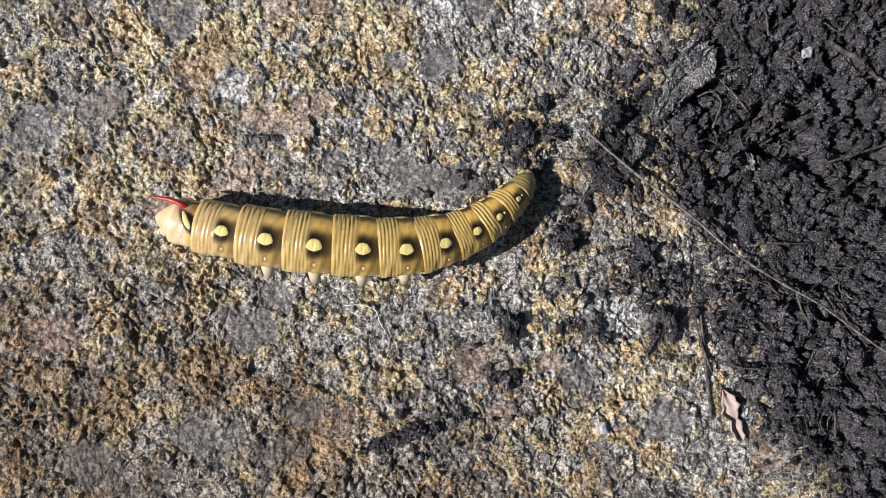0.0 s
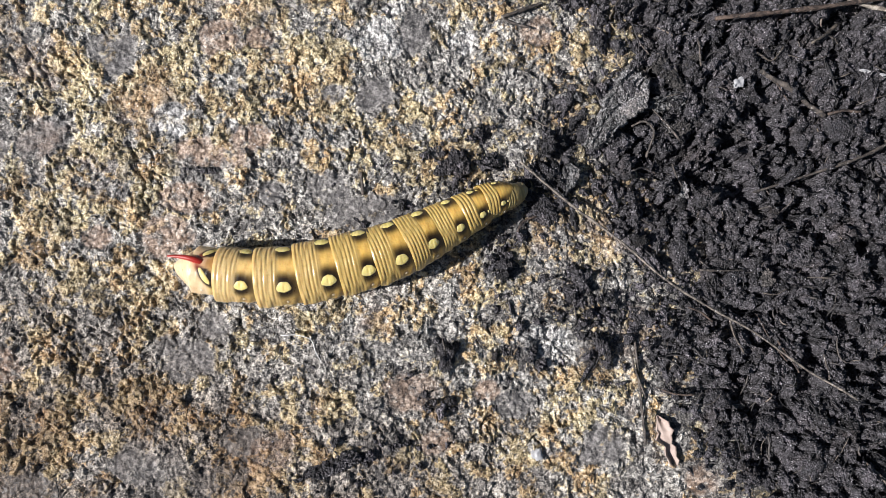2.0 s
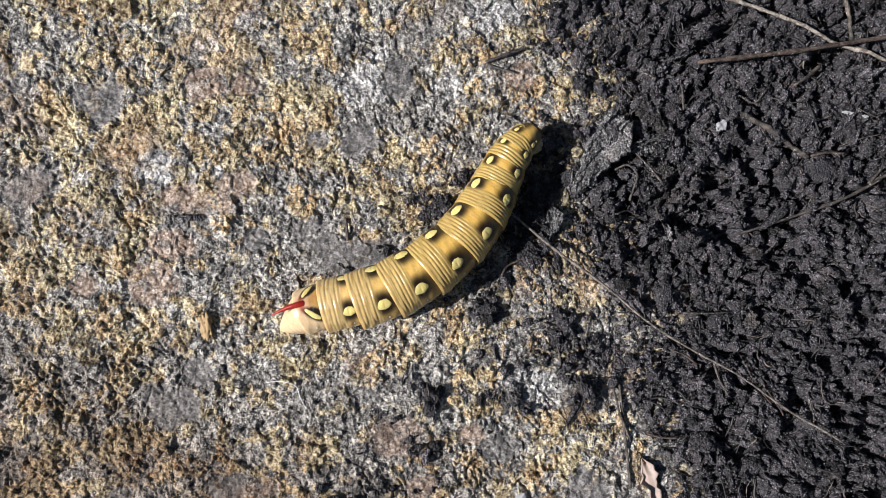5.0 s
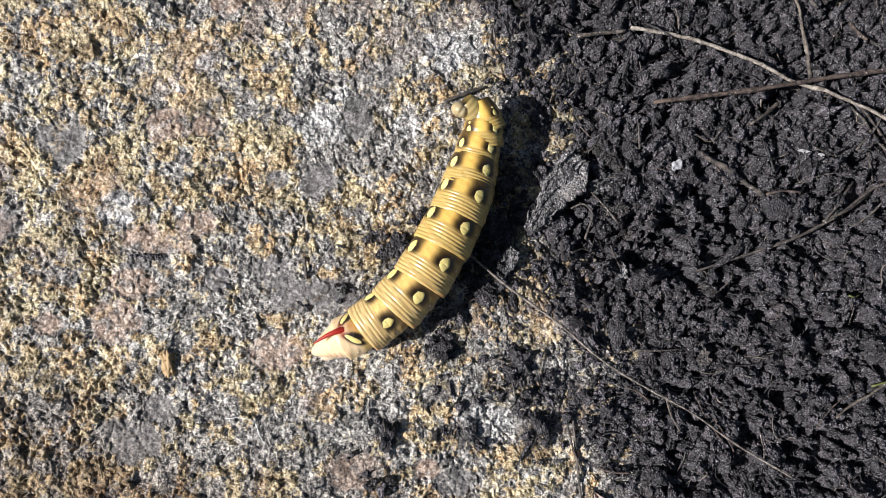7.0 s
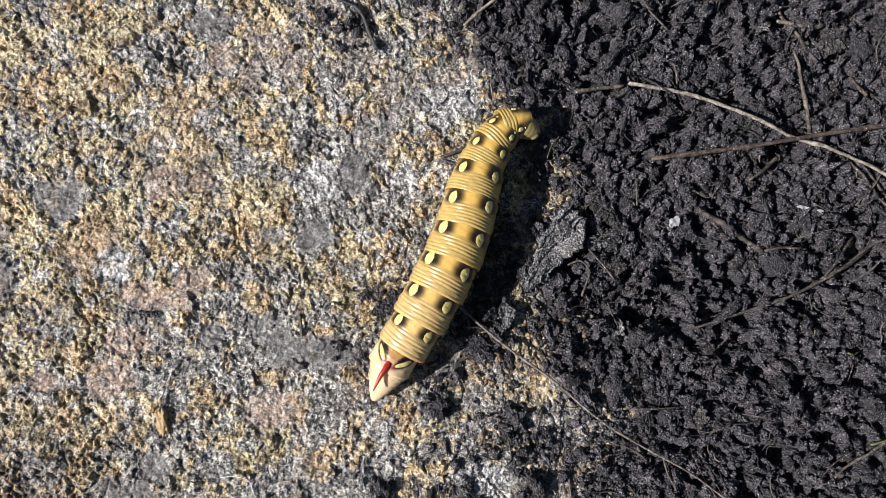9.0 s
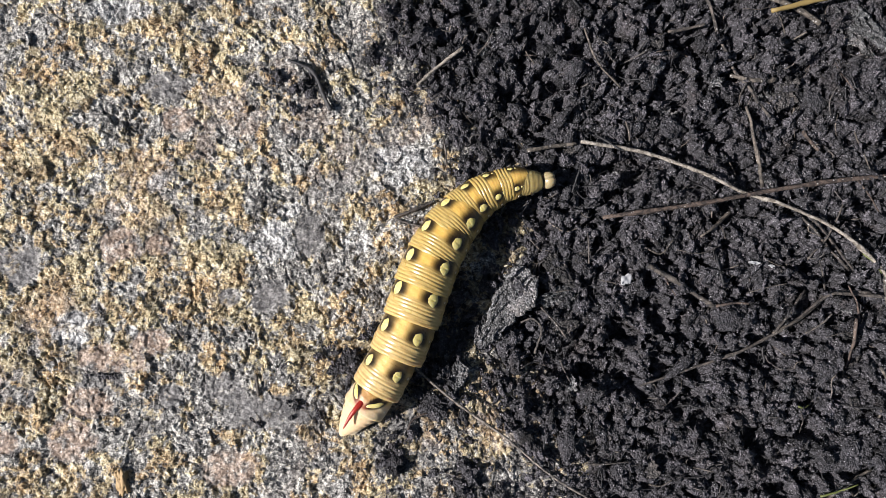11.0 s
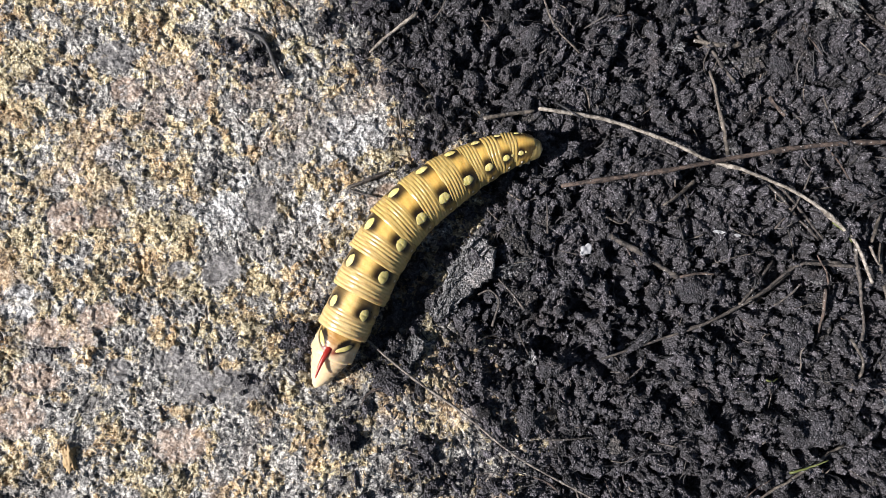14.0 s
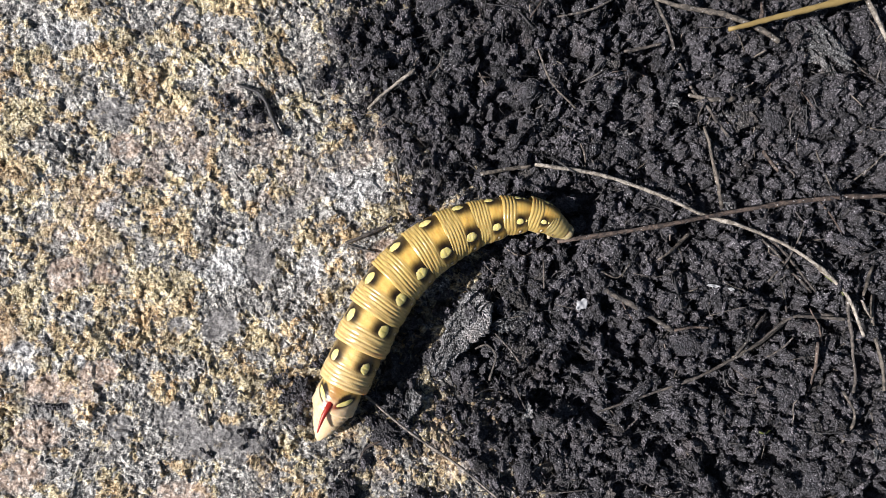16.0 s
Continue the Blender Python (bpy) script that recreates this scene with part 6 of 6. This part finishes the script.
    walk(SEGMENTS['A1'], [
        (0, pose(0.02003, 0.00338, 0.00564, -30.4, 4.9, 25.5)),
        (0.5, pose(0.02037, 0.00604, 0.00594, -26.3, 1.9, 30.1)),
        (1, pose(0.01738, 0.00729, 0.00579, -21.3, 3.8, 30.1)),
        (1.5, pose(0.01957, 0.00824, 0.00579, -16.8, 3.3, 28.1)),
        (2, pose(0.01675, 0.00737, 0.00579, -14.1, 3.4, 28)),
        (2.5, pose(0.01633, 0.00781, 0.00609, -15.2, 0.7, 28.6)),
        (3, pose(0.01565, 0.00966, 0.00639, -14, -2.3, 45.7)),
        (3.5, pose(0.01714, 0.01161, 0.00669, -14.7, -4.8, 46.9)),
        (4, pose(0.0133, 0.01021, 0.00669, -4, -5.9, 52.6)),
        (4.5, pose(0.01298, 0.01377, 0.00654, 1.2, -3.7, 63.2)),
        (5, pose(0.0117, 0.01643, 0.00609, -6.6, 0.7, 62.1)),
        (5.2, pose(0.01029, 0.01554, 0.00609, -0.4, 0.7, 60.5)),
        (7.5, pose(0.00407, 0.01574, 0.00654, -15.1, -4.9, 91.8)),
        (8, pose(0.00246, 0.01603, 0.00639, -10.6, -2.7, 103.6)),
        (8.5, pose(0.00337, 0.01455, 0.00624, 1, -0.9, 79.6)),
        (9, pose(0.0057, 0.01725, 0.00601, -4.2, 1.5, 62.4)),
        (9.5, pose(0.00513, 0.01384, 0.00609, -12.9, 0.9, 57.1)),
        (12, pose(0.01337, 0.01273, 0.00609, -11.2, 0.7, 29.5)),
        (12.5, pose(0.01452, 0.01284, 0.00609, -9.4, 0.6, 28.8)),
        (13, pose(0.01382, 0.01011, 0.00609, -14.8, 0.8, 27.1)),
        (13.5, pose(0.01482, 0.00989, 0.00609, -14.8, 0.8, 25.1)),
        (14, pose(0.01464, 0.00989, 0.00609, -14.8, 0.8, 25.8)),
        (14.5, pose(0.01455, 0.00986, 0.00609, -14.8, 0.8, 25.2)),
        (15, pose(0.0148, 0.00948, 0.00609, -11.7, 0.8, 23.2)),
        (15.5, pose(0.01613, 0.00904, 0.00609, -14.8, 0.7, 17.2)),
        (16, pose(0.01667, 0.00882, 0.00609, -16.3, 0.7, 13.5))])
    walk(SEGMENTS['T3'], [
        (0, pose(0.02417, 0.00593, 0.00527, -29.2, 5.8, 36.7)),
        (0.5, pose(0.02483, 0.00899, 0.0059, -24.7, 1.4, 34.4)),
        (1, pose(0.02132, 0.0097, 0.00559, -19.7, 3.9, 31.2)),
        (1.5, pose(0.0241, 0.0106, 0.00559, -15.9, 3.6, 27.2)),
        (2, pose(0.02125, 0.00975, 0.00559, -13.6, 3.6, 27.6)),
        (2.5, pose(0.0202, 0.00993, 0.00621, -14.1, -1.1, 29.3)),
        (3, pose(0.01843, 0.01312, 0.00683, -12, -5.6, 60.6)),
        (3.5, pose(0.02024, 0.01542, 0.00746, -12.3, -9.1, 54.4)),
        (4, pose(0.0156, 0.01375, 0.00746, -2, -10.2, 60.2)),
        (4.5, pose(0.0146, 0.01797, 0.00715, 3.1, -8.1, 70.1)),
        (5, pose(0.0139, 0.02029, 0.00621, -4.8, -0.5, 55.6)),
        (5.2, pose(0.01278, 0.01943, 0.00621, 0.8, -0.7, 48)),
        (7.5, pose(0.00363, 0.01927, 0.00715, -13.6, -10.5, 107.2)),
        (8, pose(0.00103, 0.01982, 0.00683, -8.8, -6.1, 113.7)),
        (8.5, pose(0.00419, 0.01894, 0.00652, 2, -3.4, 75.2)),
        (9, pose(0.00824, 0.02102, 0.00605, -4.1, 0.6, 47.1)),
        (9.5, pose(0.00772, 0.01708, 0.00621, -12.4, -1.2, 42.4)),
        (12, pose(0.01799, 0.01496, 0.00621, -11.1, -0.7, 21.7)),
        (12.5, pose(0.01935, 0.01525, 0.00621, -10.2, -0.6, 22.1)),
        (13, pose(0.01802, 0.01195, 0.00621, -15.9, -0.7, 18.7)),
        (13.5, pose(0.01875, 0.01147, 0.00621, -15.9, -0.9, 20)),
        (14, pose(0.01859, 0.01156, 0.00621, -15.9, -0.9, 19.1)),
        (14.5, pose(0.01813, 0.01138, 0.00621, -15.9, -1, 20.8)),
        (15, pose(0.0186, 0.01088, 0.00621, -12.3, -0.9, 16)),
        (15.5, pose(0.02096, 0.01019, 0.00621, -15.9, -0.6, 8)),
        (16, pose(0.02184, 0.00965, 0.00621, -17.7, -0.4, 2.2))])
    walk(SEGMENTS['T2'], [
        (0, pose(0.02782, 0.00919, 0.00465, -28, 10.4, 43.7)),
        (0.5, pose(0.02914, 0.01206, 0.00569, -23, 3.9, 30.5)),
        (1, pose(0.02501, 0.01191, 0.00517, -18, 8, 24.5)),
        (1.5, pose(0.0282, 0.01268, 0.00517, -15, 7.4, 20.9)),
        (2, pose(0.02545, 0.01193, 0.00517, -13, 7.7, 21.3)),
        (2.5, pose(0.02366, 0.01192, 0.00624, -13, -1, 28.4)),
        (3, pose(0.02003, 0.01743, 0.00727, -10, -6.7, 73.7)),
        (3.5, pose(0.02296, 0.01973, 0.00829, -10, -12.4, 54.4)),
        (4, pose(0.01775, 0.01798, 0.00829, 0, -11.8, 65.6)),
        (4.5, pose(0.01595, 0.02199, 0.00778, 5, -11.8, 73.5)),
        (5, pose(0.01569, 0.02226, 0.00615, -3, 7.8, 43.8)),
        (5.2, pose(0.01577, 0.02162, 0.00618, 2, 2.8, 23.1)),
        (7.5, pose(0.00209, 0.02214, 0.00778, -12, -13, 123.7)),
        (8, pose(-0.00087, 0.02361, 0.00727, -7, -7.9, 110.2)),
        (8.5, pose(0.00563, 0.02309, 0.00676, 3, -4.6, 58.8)),
        (9, pose(0.01116, 0.02313, 0.00593, -4, 5.3, 17.1)),
        (9.5, pose(0.0107, 0.01892, 0.00624, -12, -1.2, 22.8)),
        (12, pose(0.02284, 0.0165, 0.00621, -11, 0.5, 11.2)),
        (12.5, pose(0.02399, 0.01669, 0.0062, -11, 1.4, 7.2)),
        (13, pose(0.02201, 0.01287, 0.0062, -17, 1.6, 0.3)),
        (13.5, pose(0.02204, 0.01251, 0.00621, -17, 0.8, 9.5)),
        (14, pose(0.02183, 0.01238, 0.00621, -17, 0.8, 8.5)),
        (14.5, pose(0.0213, 0.01243, 0.00621, -17, 0.8, 14)),
        (15, pose(0.02244, 0.01166, 0.00621, -13, 0.6, 1.2)),
        (15.5, pose(0.0258, 0.01041, 0.0062, -17, 1.3, -7.2)),
        (16, pose(0.02696, 0.00922, 0.00617, -19, 2.6, -15))])
    walk(SEGMENTS['T1'], [
        (0, pose(0.03031, 0.0118, 0.00371, -28, 22.5, 52.7)),
        (0.5, pose(0.03239, 0.01345, 0.0053, -23, 10.9, 29.6)),
        (1, pose(0.02798, 0.01274, 0.00456, -18, 15.7, 17.1)),
        (1.5, pose(0.03155, 0.01344, 0.00456, -15, 15.9, 13.2)),
        (2, pose(0.02836, 0.01252, 0.00456, -13, 17.9, 18)),
        (2.5, pose(0.02638, 0.01328, 0.00634, -13, -1.8, 31.4)),
        (3, pose(0.02077, 0.02112, 0.00782, -10, -10.8, 93.6)),
        (3.5, pose(0.02508, 0.02219, 0.0093, -10, -24.1, 54.2)),
        (4, pose(0.01923, 0.02175, 0.0093, 0, -20.5, 74.6)),
        (4.5, pose(0.01651, 0.02442, 0.00856, 5, -24.5, 82.9)),
        (5, pose(0.01639, 0.02268, 0.00574, -3, 29.4, -8.1)),
        (5.2, pose(0.01797, 0.02164, 0.00594, 2, 12.7, -3)),
        (7.5, pose(0.00024, 0.02435, 0.00856, -12, -20.1, 156.6)),
        (8, pose(-0.00141, 0.02644, 0.00782, -7, -13.8, 110.8)),
        (8.5, pose(0.00779, 0.02488, 0.00708, 3, -8.8, 46.8)),
        (9, pose(0.01328, 0.02257, 0.00557, -4, 16.7, -21.2)),
        (9.5, pose(0.0131, 0.01935, 0.00634, -12, -2.3, 1.8)),
        (12, pose(0.02608, 0.01657, 0.00614, -11, 3.6, 4.6)),
        (12.5, pose(0.02661, 0.01617, 0.00604, -11, 8.6, -8.7)),
        (13, pose(0.02417, 0.01198, 0.00604, -17, 9.1, -20.6)),
        (13.5, pose(0.02397, 0.01234, 0.00614, -17, 6.7, 0.6)),
        (14, pose(0.02387, 0.01236, 0.00614, -17, 6.5, -0.6)),
        (14.5, pose(0.0236, 0.01274, 0.00614, -17, 6, 2.8)),
        (15, pose(0.02563, 0.01103, 0.00614, -13, 3.8, -15)),
        (15.5, pose(0.02846, 0.00924, 0.00604, -17, 7.4, -21.7)),
        (16, pose(0.02979, 0.00751, 0.00584, -19, 11.9, -31))])
    walk(SEGMENTS['H'], [
        (0, pose(0.03136, 0.01384, 0.00223, -28, 49.5, 62.7)),
        (0.5, pose(0.0344, 0.01505, 0.00453, -23, 37.5, 38.3)),
        (1, pose(0.03061, 0.01363, 0.00353, -18, 38.8, 18.6)),
        (1.5, pose(0.03385, 0.014, 0.00353, -15, 43.3, 13.6)),
        (2, pose(0.03031, 0.01351, 0.00353, -13, 45.5, 26.8)),
        (2.5, pose(0.02865, 0.01497, 0.00643, -13, 21.4, 36.8)),
        (3, pose(0.01964, 0.02348, 0.00843, -10, 12.7, 115.4)),
        (3.5, pose(0.02574, 0.02359, 0.01043, -10, 2.6, 64.8)),
        (4, pose(0.01926, 0.02349, 0.01043, 0, 2.3, 89)),
        (4.5, pose(0.0164, 0.02558, 0.00943, 5, 15.8, 95.6)),
        (5, pose(0.01837, 0.02188, 0.00463, -3, 47.2, -22)),
        (5.2, pose(0.02002, 0.0214, 0.00523, 2, 42.7, -6.6)),
        (7.5, pose(-0.00204, 0.02393, 0.00943, -12, 8.1, -169.5)),
        (8, pose(-0.00255, 0.02803, 0.00843, -7, 16.8, 125.6)),
        (8.5, pose(0.00858, 0.02625, 0.00743, 3, 28.2, 59.8)),
        (9, pose(0.01488, 0.02169, 0.00473, -4, 48.1, -28.9)),
        (9.5, pose(0.01531, 0.01906, 0.00643, -12, 26.4, -7.3)),
        (12, pose(0.02889, 0.01698, 0.00583, -11, 28, 8.4)),
        (12.5, pose(0.02838, 0.01602, 0.00553, -11, 43.8, -4.6)),
        (13, pose(0.02593, 0.0114, 0.00553, -17, 42.6, -18.3)),
        (13.5, pose(0.02535, 0.01255, 0.00583, -17, 47.3, 8.5)),
        (14, pose(0.02523, 0.01234, 0.00583, -17, 47.9, -0.6)),
        (14.5, pose(0.02497, 0.01261, 0.00583, -17, 47.5, -5.8)),
        (15, pose(0.02804, 0.01017, 0.00583, -13, 30.5, -19.6)),
        (15.5, pose(0.03058, 0.0085, 0.00553, -17, 37.3, -19.2)),
        (16, pose(0.03201, 0.00619, 0.00493, -19, 39.2, -30.9))])


motions()
